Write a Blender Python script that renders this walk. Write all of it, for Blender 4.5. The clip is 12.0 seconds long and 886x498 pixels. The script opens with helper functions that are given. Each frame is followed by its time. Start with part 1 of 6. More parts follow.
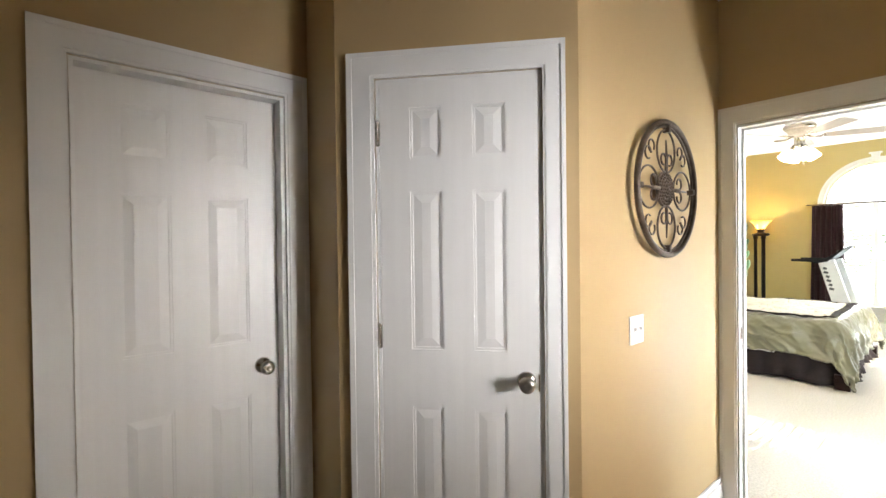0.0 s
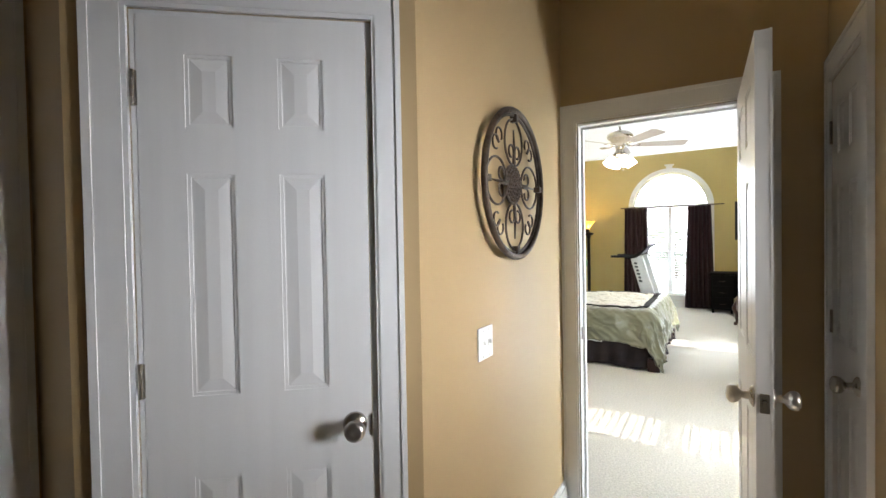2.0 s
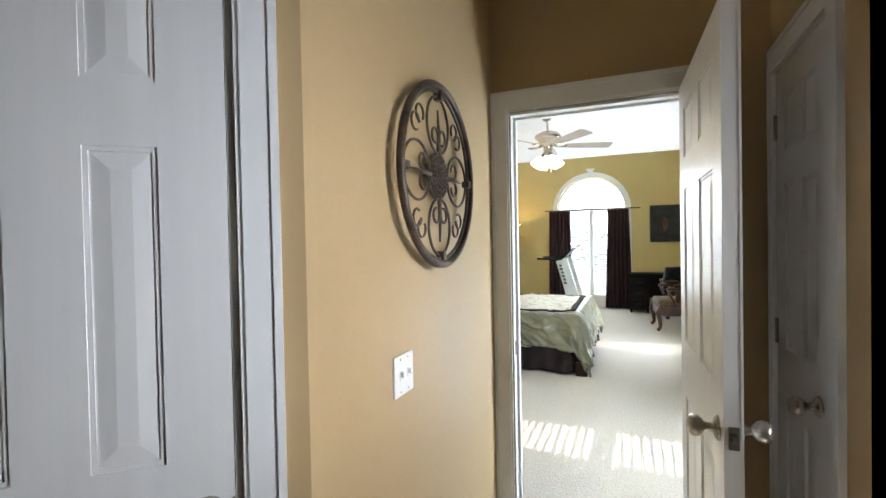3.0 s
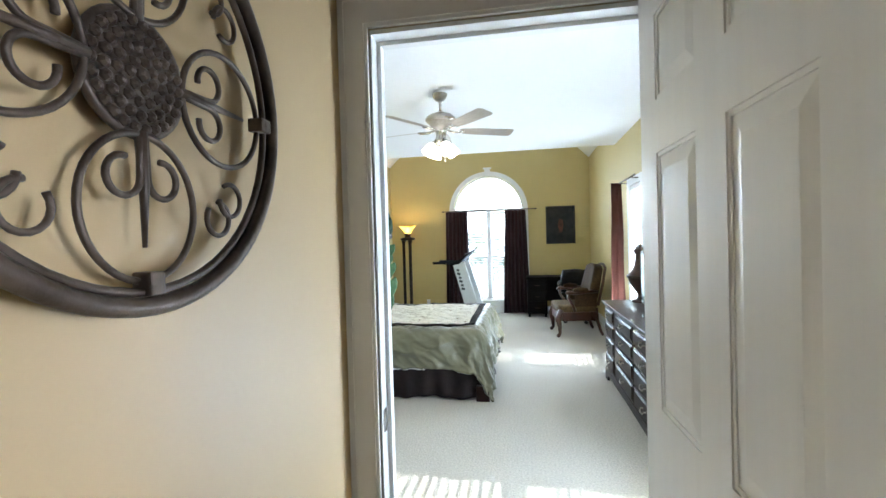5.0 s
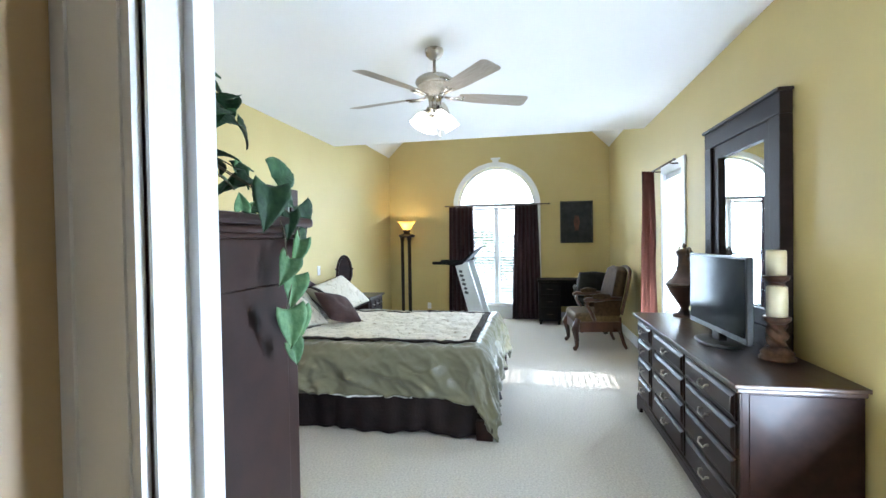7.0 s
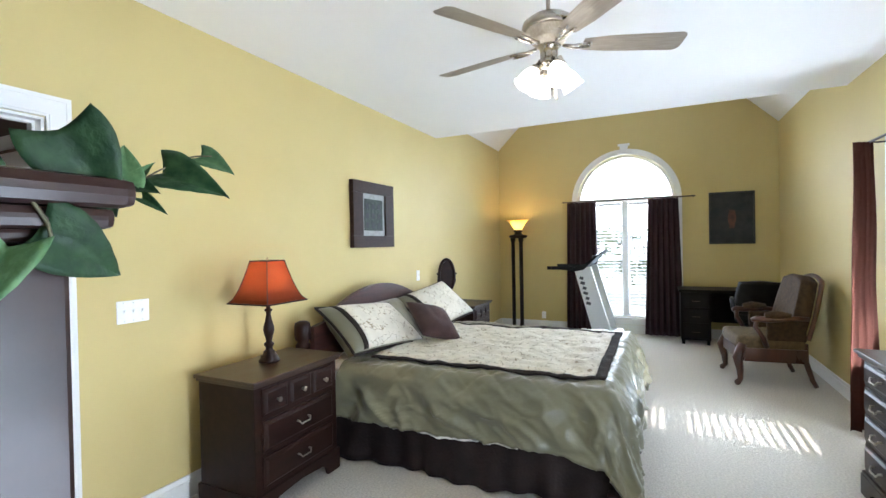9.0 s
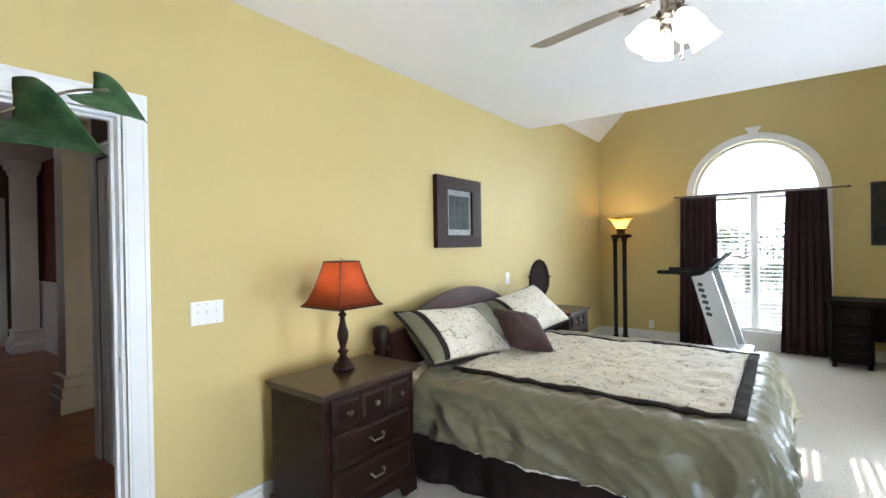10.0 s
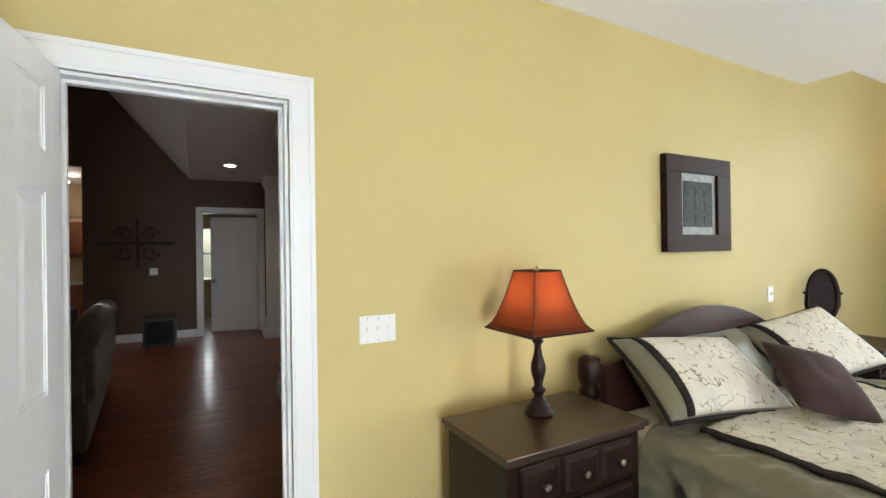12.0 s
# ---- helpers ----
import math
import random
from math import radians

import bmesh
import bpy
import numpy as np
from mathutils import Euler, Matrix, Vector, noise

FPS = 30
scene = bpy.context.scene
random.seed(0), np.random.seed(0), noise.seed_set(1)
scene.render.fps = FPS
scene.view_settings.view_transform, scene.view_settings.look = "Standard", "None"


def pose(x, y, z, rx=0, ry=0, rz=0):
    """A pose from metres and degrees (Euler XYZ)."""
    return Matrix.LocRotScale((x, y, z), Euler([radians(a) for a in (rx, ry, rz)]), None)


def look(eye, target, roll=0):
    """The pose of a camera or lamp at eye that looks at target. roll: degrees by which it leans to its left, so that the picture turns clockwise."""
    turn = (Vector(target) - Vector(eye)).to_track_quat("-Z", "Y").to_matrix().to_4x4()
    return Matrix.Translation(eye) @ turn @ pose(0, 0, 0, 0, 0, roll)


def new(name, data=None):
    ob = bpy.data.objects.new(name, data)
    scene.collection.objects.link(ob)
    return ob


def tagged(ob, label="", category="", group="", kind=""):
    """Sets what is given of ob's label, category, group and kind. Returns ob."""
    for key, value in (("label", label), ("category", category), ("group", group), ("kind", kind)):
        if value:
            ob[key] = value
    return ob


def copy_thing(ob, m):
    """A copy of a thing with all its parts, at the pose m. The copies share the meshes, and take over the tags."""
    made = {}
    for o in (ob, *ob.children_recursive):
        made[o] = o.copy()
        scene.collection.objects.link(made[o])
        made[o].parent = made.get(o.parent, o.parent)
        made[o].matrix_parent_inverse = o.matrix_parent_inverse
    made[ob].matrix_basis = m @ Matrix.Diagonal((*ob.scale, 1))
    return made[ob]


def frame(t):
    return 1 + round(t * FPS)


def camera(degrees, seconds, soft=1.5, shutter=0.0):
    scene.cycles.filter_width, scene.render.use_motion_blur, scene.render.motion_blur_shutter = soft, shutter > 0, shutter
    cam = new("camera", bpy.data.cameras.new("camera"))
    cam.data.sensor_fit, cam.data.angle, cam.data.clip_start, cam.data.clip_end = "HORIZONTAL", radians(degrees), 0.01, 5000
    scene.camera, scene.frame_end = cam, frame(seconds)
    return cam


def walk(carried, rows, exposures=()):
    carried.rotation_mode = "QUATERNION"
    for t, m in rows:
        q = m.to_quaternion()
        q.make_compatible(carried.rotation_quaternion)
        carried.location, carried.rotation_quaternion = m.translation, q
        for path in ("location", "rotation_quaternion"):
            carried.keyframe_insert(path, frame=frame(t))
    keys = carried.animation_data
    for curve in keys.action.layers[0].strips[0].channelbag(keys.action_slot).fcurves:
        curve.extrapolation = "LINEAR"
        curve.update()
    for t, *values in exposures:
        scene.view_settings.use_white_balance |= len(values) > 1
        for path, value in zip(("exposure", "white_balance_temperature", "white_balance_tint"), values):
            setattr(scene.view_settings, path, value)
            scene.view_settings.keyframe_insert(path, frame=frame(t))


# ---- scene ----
cam = camera(88.2, 12.0)
PATH = [
    (0, (1.937, 0.657, 1.432), (3.248, 2.167, 1.408), -0.7),
    (0.5, (1.99, 0.682, 1.438), (3.407, 2.093, 1.402), -1.0),
    (1, (2.072, 0.72, 1.428), (3.595, 2.015, 1.393), -1.2),
    (1.5, (2.174, 0.779, 1.44), (3.811, 1.927, 1.391), -1.1),
    (2, (2.282, 0.827, 1.44), (3.991, 1.864, 1.403), -1.0),
    (2.5, (2.426, 0.886, 1.435), (4.208, 1.793, 1.405), -0.8),
    (3, (2.607, 0.95, 1.444), (4.457, 1.709, 1.412), -1.1),
    (3.2, (2.686, 0.969, 1.44), (4.557, 1.676, 1.397), -1.4),
    (4.8, (3.396, 1.05, 1.444), (5.362, 1.416, 1.403), -1.0),
    (5, (3.49, 1.062, 1.439), (5.46, 1.402, 1.411), -1.6),
    (5.5, (3.722, 1.074, 1.446), (5.701, 1.363, 1.43), -1.3),
    (6, (3.938, 1.068, 1.435), (5.915, 1.371, 1.419), -1.7),
    (6.5, (4.152, 1.088, 1.424), (6.126, 1.407, 1.394), -1.3),
    (6.7, (4.233, 1.094, 1.428), (6.205, 1.429, 1.393), -1.1),
    (8.3, (4.859, 1.181, 1.404), (6.741, 1.857, 1.398), -1.1),
    (8.5, (4.934, 1.207, 1.415), (6.801, 1.923, 1.403), -1.1),
    (9, (5.123, 1.251, 1.431), (6.932, 2.102, 1.409), -1.1),
    (9.5, (5.298, 1.302, 1.433), (7.02, 2.319, 1.402), -0.8),
    (10, (5.452, 1.389, 1.431), (7.054, 2.587, 1.416), -0.9),
    (10.5, (5.591, 1.469, 1.428), (7.049, 2.837, 1.414), -0.8),
    (11, (5.725, 1.601, 1.433), (7.034, 3.113, 1.413), -1.3),
    (11.5, (5.818, 1.736, 1.42), (6.975, 3.368, 1.418), -1.0),
    (12, (5.896, 1.878, 1.443), (6.853, 3.634, 1.448), -0.8),
]
walk(cam, [(t, look(eye, target, roll)) for t, eye, target, roll in PATH], exposures=[(0.0, 1.72, 7150, 15), (1.0, 1.48, 6900, 14), (2.5, 1.10, 6500, 13), (5.0, 0.92, 5800, 9), (6.5, 0.88, 5650, 10), (8.5, 0.78, 5950, 14), (10.0, 0.68, 6200, 15), (12.0, 0.62, 6750, 14)])

# ---- world, sun, window light ----
world = bpy.data.worlds.new("world")
scene.world = world
world.use_nodes = True
wt = world.node_tree
sky = wt.nodes.new("ShaderNodeTexSky")
sky.sky_type = "NISHITA"
sky.sun_disc = False
sky.sun_elevation = radians(39.5)
sky.sun_rotation = radians(184)
wt.links.new(sky.outputs[0], wt.nodes["Background"].inputs[0])
wt.nodes["Background"].inputs[1].default_value = 0.12


def lamp(name, kind, m, energy, color, **kw):
    d = bpy.data.lights.new(name, kind)
    d.energy, d.color = energy, color
    for k, v in kw.items():
        if k == "angle":
            d.angle = v
        elif k == "size":
            d.shape, d.size, d.size_y = "RECTANGLE", v[0], v[1]
        elif k == "radius":
            d.shadow_soft_size = v
        elif k == "spread":
            d.spread = v
        elif k == "spot":
            d.spot_size, d.spot_blend = v
    ob = new(name, d)
    ob.matrix_world = m
    return ob


lamp("sun", "SUN", look((0, 0, 0), (0.06, 1.0, -0.83)), 5.0, (1.0, 0.94, 0.84), angle=radians(0.5))
# daylight in the window openings
lamp("sky_light_arch", "AREA", look((13.25, 1.71, 1.55), (9.0, 1.71, 2.0)), 190, (0.76, 0.88, 1.0), size=(1.7, 2.6))
lamp("sky_light_side_far", "AREA", look((9.09, -0.62, 1.1), (9.0, 1.2, 2.7)), 105, (0.76, 0.88, 1.0), size=(0.62, 1.7))
lamp("sky_light_side_near", "AREA", look((5.86, -0.62, 1.1), (5.8, 1.2, 2.7)), 140, (0.76, 0.88, 1.0), size=(0.62, 1.7))
# added fill for the hall: a narrow beam through an assumed south wall opening, behind the walker
lamp("fill_light_hall", "AREA", look((3.45, -1.04, 1.50), (3.42, 1.56, 1.55)), 2.6, (0.84, 0.91, 1.0), size=(0.65, 0.85), spread=radians(46))


# ---- materials ----
def mat(name, c1, c2=None, scale=3.0, rough=0.6, bump=0.0, bscale=60.0, metal=0.0, detail=4.0, rvar=0.0, stretch=(1, 1, 1), coat=0.0, sheen=0.0, rand=0.0, bdist=0.01, contrast=(0.35, 0.65)):
    m = bpy.data.materials.new(name)
    m.use_nodes = True
    nt = m.node_tree
    n, l = nt.nodes, nt.links
    b = n["Principled BSDF"]
    b.inputs["Roughness"].default_value = rough
    b.inputs["Metallic"].default_value = metal
    b.inputs["Coat Weight"].default_value = coat
    b.inputs["Coat Roughness"].default_value = 0.12
    b.inputs["Sheen Weight"].default_value = sheen
    c2 = c2 or c1
    tc = n.new("ShaderNodeTexCoord")
    mp = n.new("ShaderNodeMapping")
    mp.inputs["Scale"].default_value = stretch
    l.new(tc.outputs["Object"], mp.inputs[0])
    nz = n.new("ShaderNodeTexNoise")
    nz.inputs["Scale"].default_value = scale
    nz.inputs["Detail"].default_value = detail
    l.new(mp.outputs[0], nz.inputs["Vector"])
    rp = n.new("ShaderNodeValToRGB")
    rp.color_ramp.elements[0].position, rp.color_ramp.elements[1].position = contrast
    rp.color_ramp.elements[0].color = (*c1, 1)
    rp.color_ramp.elements[1].color = (*c2, 1)
    l.new(nz.outputs["Fac"], rp.inputs[0])
    out = rp.outputs[0]
    if rand:
        oi = n.new("ShaderNodeObjectInfo")
        mr = n.new("ShaderNodeMapRange")
        mr.inputs["To Min"].default_value, mr.inputs["To Max"].default_value = 1 - rand, 1 + rand
        l.new(oi.outputs["Random"], mr.inputs["Value"])
        mx = n.new("ShaderNodeVectorMath")
        mx.operation = "SCALE"
        l.new(out, mx.inputs[0])
        l.new(mr.outputs[0], mx.inputs["Scale"])
        out = mx.outputs[0]
    l.new(out, b.inputs["Base Color"])
    if rvar:
        r2 = n.new("ShaderNodeMapRange")
        r2.inputs["To Min"].default_value, r2.inputs["To Max"].default_value = rough - rvar, rough + rvar
        l.new(nz.outputs["Fac"], r2.inputs["Value"])
        l.new(r2.outputs[0], b.inputs["Roughness"])
    if bump:
        n2 = n.new("ShaderNodeTexNoise")
        n2.inputs["Scale"].default_value = bscale
        n2.inputs["Detail"].default_value = 3
        l.new(mp.outputs[0], n2.inputs["Vector"])
        bp = n.new("ShaderNodeBump")
        bp.inputs["Strength"].default_value = bump
        bp.inputs["Distance"].default_value = bdist
        l.new(n2.outputs["Fac"], bp.inputs["Height"])
        l.new(bp.outputs[0], b.inputs["Normal"])
    return m


def glow(name, color, strength, body=(0.9, 0.9, 0.85)):
    m = bpy.data.materials.new(name)
    m.use_nodes = True
    b = m.node_tree.nodes["Principled BSDF"]
    b.inputs["Base Color"].default_value = (*body, 1)
    b.inputs["Roughness"].default_value = 0.3
    b.inputs["Emission Color"].default_value = (*color, 1)
    b.inputs["Emission Strength"].default_value = strength
    return m


def translucent(name, color, share=0.6, tint=None):
    m = bpy.data.materials.new(name)
    m.use_nodes = True
    nt = m.node_tree
    n, l = nt.nodes, nt.links
    n.remove(n["Principled BSDF"])
    d, t, mx = n.new("ShaderNodeBsdfDiffuse"), n.new("ShaderNodeBsdfTranslucent"), n.new("ShaderNodeMixShader")
    tc, nz, rp = n.new("ShaderNodeTexCoord"), n.new("ShaderNodeTexNoise"), n.new("ShaderNodeValToRGB")
    nz.inputs["Scale"].default_value = 90
    l.new(tc.outputs["Object"], nz.inputs["Vector"])
    l.new(nz.outputs["Fac"], rp.inputs[0])
    rp.color_ramp.elements[0].color = (*[c * 0.85 for c in color], 1)
    rp.color_ramp.elements[1].color = (*color, 1)
    l.new(rp.outputs[0], d.inputs[0])
    l.new(rp.outputs[0], t.inputs[0])
    if tint:
        l.remove(t.inputs[0].links[0])
        t.inputs[0].default_value = (*tint, 1)
    mx.inputs[0].default_value = share
    l.new(d.outputs[0], mx.inputs[1])
    l.new(t.outputs[0], mx.inputs[2])
    l.new(mx.outputs[0], n["Material Output"].inputs[0])
    return m


def glass(name):
    m = bpy.data.materials.new(name)
    m.use_nodes = True
    nt = m.node_tree
    n, l = nt.nodes, nt.links
    n.remove(n["Principled BSDF"])
    t, g, mx = n.new("ShaderNodeBsdfTransparent"), n.new("ShaderNodeBsdfGlossy"), n.new("ShaderNodeMixShader")
    t.inputs[0].default_value = (0.95, 0.97, 0.96, 1)
    g.inputs["Roughness"].default_value = 0.02
    mx.inputs[0].default_value = 0.06
    l.new(t.outputs[0], mx.inputs[1])
    l.new(g.outputs[0], mx.inputs[2])
    l.new(mx.outputs[0], n["Material Output"].inputs[0])
    return m


def carpet_mat():
    m = mat("carpet", (0.49, 0.455, 0.395), (0.66, 0.62, 0.545), 75, 0.95, 0, detail=6.0, contrast=(0.3, 0.7))
    nt = m.node_tree
    n, l = nt.nodes, nt.links
    b = n["Principled BSDF"]
    tc = n.new("ShaderNodeTexCoord")
    mp = n.new("ShaderNodeMapping")
    mp.inputs["Rotation"].default_value = (0, 0, 0.7)
    l.new(tc.outputs["Object"], mp.inputs[0])
    v = n.new("ShaderNodeTexVoronoi")
    v.inputs["Scale"].default_value = 95
    l.new(mp.outputs[0], v.inputs["Vector"])
    nz = n.new("ShaderNodeTexNoise")
    nz.inputs["Scale"].default_value = 24
    nz.inputs["Detail"].default_value = 5
    l.new(mp.outputs[0], nz.inputs["Vector"])
    ad = n.new("ShaderNodeMath")
    ad.operation = "SUBTRACT"
    l.new(nz.outputs["Fac"], ad.inputs[0])
    l.new(v.outputs["Distance"], ad.inputs[1])
    bp = n.new("ShaderNodeBump")
    bp.inputs["Strength"].default_value = 0.45
    bp.inputs["Distance"].default_value = 0.008
    l.new(ad.outputs[0], bp.inputs["Height"])
    l.new(bp.outputs[0], b.inputs["Normal"])
    return m


def print_mat():
    """Cream cloth with a scatter of thin brown and green twigs."""
    m = mat("printed_cloth", (0.64, 0.60, 0.50), (0.74, 0.69, 0.58), 9, 0.75, 0.35, 45, sheen=0.2, bdist=0.012)
    nt = m.node_tree
    n, l = nt.nodes, nt.links
    b = n["Principled BSDF"]
    base = b.inputs["Base Color"].links[0].from_socket
    tc = n.new("ShaderNodeTexCoord")
    nz = n.new("ShaderNodeTexNoise")
    nz.inputs["Scale"].default_value = 6
    nz.inputs["Detail"].default_value = 3
    l.new(tc.outputs["Object"], nz.inputs["Vector"])
    ad = n.new("ShaderNodeVectorMath")
    ad.operation = "MULTIPLY_ADD"
    l.new(nz.outputs["Color"], ad.inputs[0])
    ad.inputs[1].default_value = (0.22, 0.22, 0.22)
    l.new(tc.outputs["Object"], ad.inputs[2])
    v = n.new("ShaderNodeTexVoronoi")
    v.feature = "DISTANCE_TO_EDGE"
    v.inputs["Scale"].default_value = 15
    l.new(ad.outputs[0], v.inputs["Vector"])
    n2 = n.new("ShaderNodeTexNoise")
    n2.inputs["Scale"].default_value = 17
    l.new(tc.outputs["Object"], n2.inputs["Vector"])
    lt = n.new("ShaderNodeMapRange")
    lt.inputs["From Min"].default_value, lt.inputs["From Max"].default_value = 0.05, 0.015
    l.new(v.outputs["Distance"], lt.inputs["Value"])
    gt = n.new("ShaderNodeMapRange")
    gt.inputs["From Min"].default_value, gt.inputs["From Max"].default_value = 0.47, 0.56
    l.new(n2.outputs["Fac"], gt.inputs["Value"])
    mu = n.new("ShaderNodeMath")
    mu.operation = "MULTIPLY"
    l.new(lt.outputs[0], mu.inputs[0])
    l.new(gt.outputs[0], mu.inputs[1])
    mx = n.new("ShaderNodeMix")
    mx.data_type = "RGBA"
    l.new(mu.outputs[0], mx.inputs[0])
    l.new(base, mx.inputs[6])
    mx.inputs[7].default_value = (0.24, 0.18, 0.09, 1)
    l.new(mx.outputs[2], b.inputs["Base Color"])
    return m


M_YELLOW = mat("yellow_wall_paint", (0.565, 0.455, 0.195), (0.595, 0.485, 0.215), 1.1, 0.55, 0.08, 220, rvar=0.06, bdist=0.002)
M_TAN = mat("tan_wall_paint", (0.43, 0.305, 0.155), (0.46, 0.33, 0.17), 1.1, 0.5, 0.08, 220, rvar=0.06, bdist=0.002)
M_BROWN = mat("brown_wall_paint", (0.115, 0.068, 0.042), (0.13, 0.078, 0.05), 1.1, 0.6, 0.08, 220, bdist=0.002)
M_CEIL = mat("ceiling_paint", (0.87, 0.87, 0.87), (0.90, 0.90, 0.90), 0.8, 0.9, 0.15, 140, bdist=0.003)
M_TRIM = mat("white_trim_paint", (0.78, 0.78, 0.77), (0.83, 0.83, 0.82), 2.0, 0.33, 0.05, 40, rvar=0.06, bdist=0.002)
M_DOOR = mat("white_door_paint", (0.78, 0.775, 0.76), (0.81, 0.805, 0.79), 2.0, 0.36, 0.03, 30, rvar=0.06, stretch=(14, 14, 0.6), bdist=0.0012)
M_CARPET = carpet_mat()
M_PLANK = mat("cherry_floor_wood", (0.20, 0.048, 0.014), (0.31, 0.088, 0.026), 4, 0.34, 0.1, 30, stretch=(1, 10, 10), rvar=0.06, coat=0.3, rand=0.3, bdist=0.002)
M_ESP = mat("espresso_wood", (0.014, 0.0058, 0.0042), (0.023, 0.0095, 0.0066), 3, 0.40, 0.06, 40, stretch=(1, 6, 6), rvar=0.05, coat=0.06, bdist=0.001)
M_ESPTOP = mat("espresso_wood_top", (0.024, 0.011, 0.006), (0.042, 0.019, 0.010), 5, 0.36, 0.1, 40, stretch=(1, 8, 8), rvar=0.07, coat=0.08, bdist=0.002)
M_DESK = mat("black_desk_wood", (0.005, 0.004, 0.004), (0.009, 0.007, 0.0065), 5, 0.55, 0.1, 40, stretch=(6, 1, 6), rvar=0.1)
M_CONSOLE = mat("matt_black_plastic", (0.010, 0.010, 0.011), (0.016, 0.016, 0.017), 10, 0.75, 0.05, 200)
M_BLACKW = mat("black_wood", (0.013, 0.0075, 0.006), (0.022, 0.013, 0.0105), 5, 0.5, 0.1, 40, stretch=(6, 1, 6), rvar=0.1)
M_MAHOG = mat("mahogany_wood", (0.045, 0.015, 0.008), (0.085, 0.028, 0.013), 9, 0.3, 0.1, 50, stretch=(1, 1, 0.3), rvar=0.08, coat=0.3)
M_SAGE = mat("sage_satin", (0.146, 0.139, 0.084), (0.174, 0.166, 0.102), 3, 0.36, 0.35, 16, sheen=0.25, bdist=0.012)
M_PRINT = print_mat()
M_DKCLOTH = mat("dark_brown_cloth", (0.009, 0.005, 0.005), (0.017, 0.0095, 0.0085), 8, 0.7, 0.3, 60)
M_BORDER = mat("black_border_cloth", (0.014, 0.011, 0.009), (0.028, 0.021, 0.017), 12, 0.85, 0.4, 80)
M_THROW = mat("brown_suede", (0.035, 0.016, 0.014), (0.06, 0.028, 0.024), 7, 0.85, 0.3, 90, sheen=0.1)
M_WHITECLOTH = mat("white_cotton", (0.75, 0.74, 0.72), (0.8, 0.79, 0.77), 8, 0.9, 0.3, 70)
M_CURTAIN = mat("plum_curtain_cloth", (0.030, 0.013, 0.015), (0.052, 0.023, 0.026), 4, 0.6, 0.2, 150, stretch=(6, 6, 0.6))
M_SIDECURTAIN = translucent("brown_sheer_cloth", (0.13, 0.05, 0.035), 0.45)
M_NICKEL = mat("brushed_nickel", (0.42, 0.39, 0.34), (0.52, 0.48, 0.43), 6, 0.27, 0.08, 120, metal=1.0, rvar=0.06)
M_BRASS = mat("aged_brass", (0.42, 0.32, 0.16), (0.55, 0.43, 0.24), 12, 0.28, 0.1, 80, metal=1.0, rvar=0.08)
M_PEWTER = mat("aged_pewter", (0.34, 0.31, 0.27), (0.50, 0.46, 0.40), 14, 0.32, 0.1, 80, metal=1.0, rvar=0.08)
M_IRON = mat("bronze_wrought_iron", (0.045, 0.030, 0.021), (0.10, 0.072, 0.052), 20, 0.42, 0.25, 60, metal=0.4, rvar=0.1)
M_DKMETAL = mat("dark_bronze_metal", (0.016, 0.012, 0.010), (0.028, 0.021, 0.018), 6, 0.42, 0.05, 60, metal=0.3)
M_BLADE = mat("greyed_blade_wood", (0.40, 0.34, 0.27), (0.48, 0.42, 0.34), 8, 0.4, 0.1, 40, stretch=(1, 10, 10))
M_PLASTIC = mat("white_plastic", (0.78, 0.77, 0.73), (0.82, 0.81, 0.78), 6, 0.35, 0.03, 50)
M_BLACKP = mat("black_plastic", (0.012, 0.012, 0.013), (0.02, 0.02, 0.021), 10, 0.35, 0.05, 200, rvar=0.05)
M_SCREEN = mat("tv_screen_glass", (0.008, 0.010, 0.013), (0.010, 0.013, 0.016), 4, 0.10, 0)
M_SILVERP = mat("pale_grey_plastic", (0.60, 0.63, 0.64), (0.66, 0.69, 0.70), 6, 0.35, 0.03, 50)
M_LETTER = mat("dark_grey_print", (0.05, 0.055, 0.065), (0.06, 0.065, 0.075), 6, 0.5)
M_LEATHER = mat("black_leather", (0.007, 0.0065, 0.0065), (0.013, 0.012, 0.012), 14, 0.42, 0.4, 110, rvar=0.08)
M_UPHOL = mat("gold_olive_upholstery", (0.042, 0.023, 0.010), (0.075, 0.043, 0.018), 26, 0.8, 0.3, 110)
M_SEAT = mat("gold_olive_seat_cloth", (0.085, 0.055, 0.022), (0.15, 0.10, 0.042), 30, 0.85, 0.3, 110)
M_LEAF = mat("silk_leaf_green", (0.012, 0.036, 0.016), (0.032, 0.074, 0.030), 4, 0.5, 0.1, 6, rand=0.4, bdist=0.05)
M_LEAFP = mat("silk_leaf_pale_green", (0.055, 0.120, 0.052), (0.095, 0.175, 0.078), 4, 0.5, 0.1, 6, rand=0.3, bdist=0.05)
M_STEM = mat("vine_stem", (0.05, 0.055, 0.022), (0.09, 0.07, 0.035), 20, 0.6, 0.2, 60)
M_WICKER = mat("dark_wicker", (0.03, 0.02, 0.013), (0.07, 0.045, 0.03), 50, 0.7, 0.6, 90)
M_WAX = mat("ivory_wax", (0.72, 0.62, 0.40), (0.80, 0.71, 0.49), 7, 0.45, 0.1, 30)
M_BRONZE = mat("mottled_bronze_resin", (0.06, 0.03, 0.02), (0.18, 0.10, 0.065), 18, 0.35, 0.5, 60, metal=0.3, rvar=0.1, bdist=0.008)
M_URN = mat("dark_umber_ceramic", (0.05, 0.025, 0.018), (0.12, 0.065, 0.045), 11, 0.4, 0.2, 40, rvar=0.1)
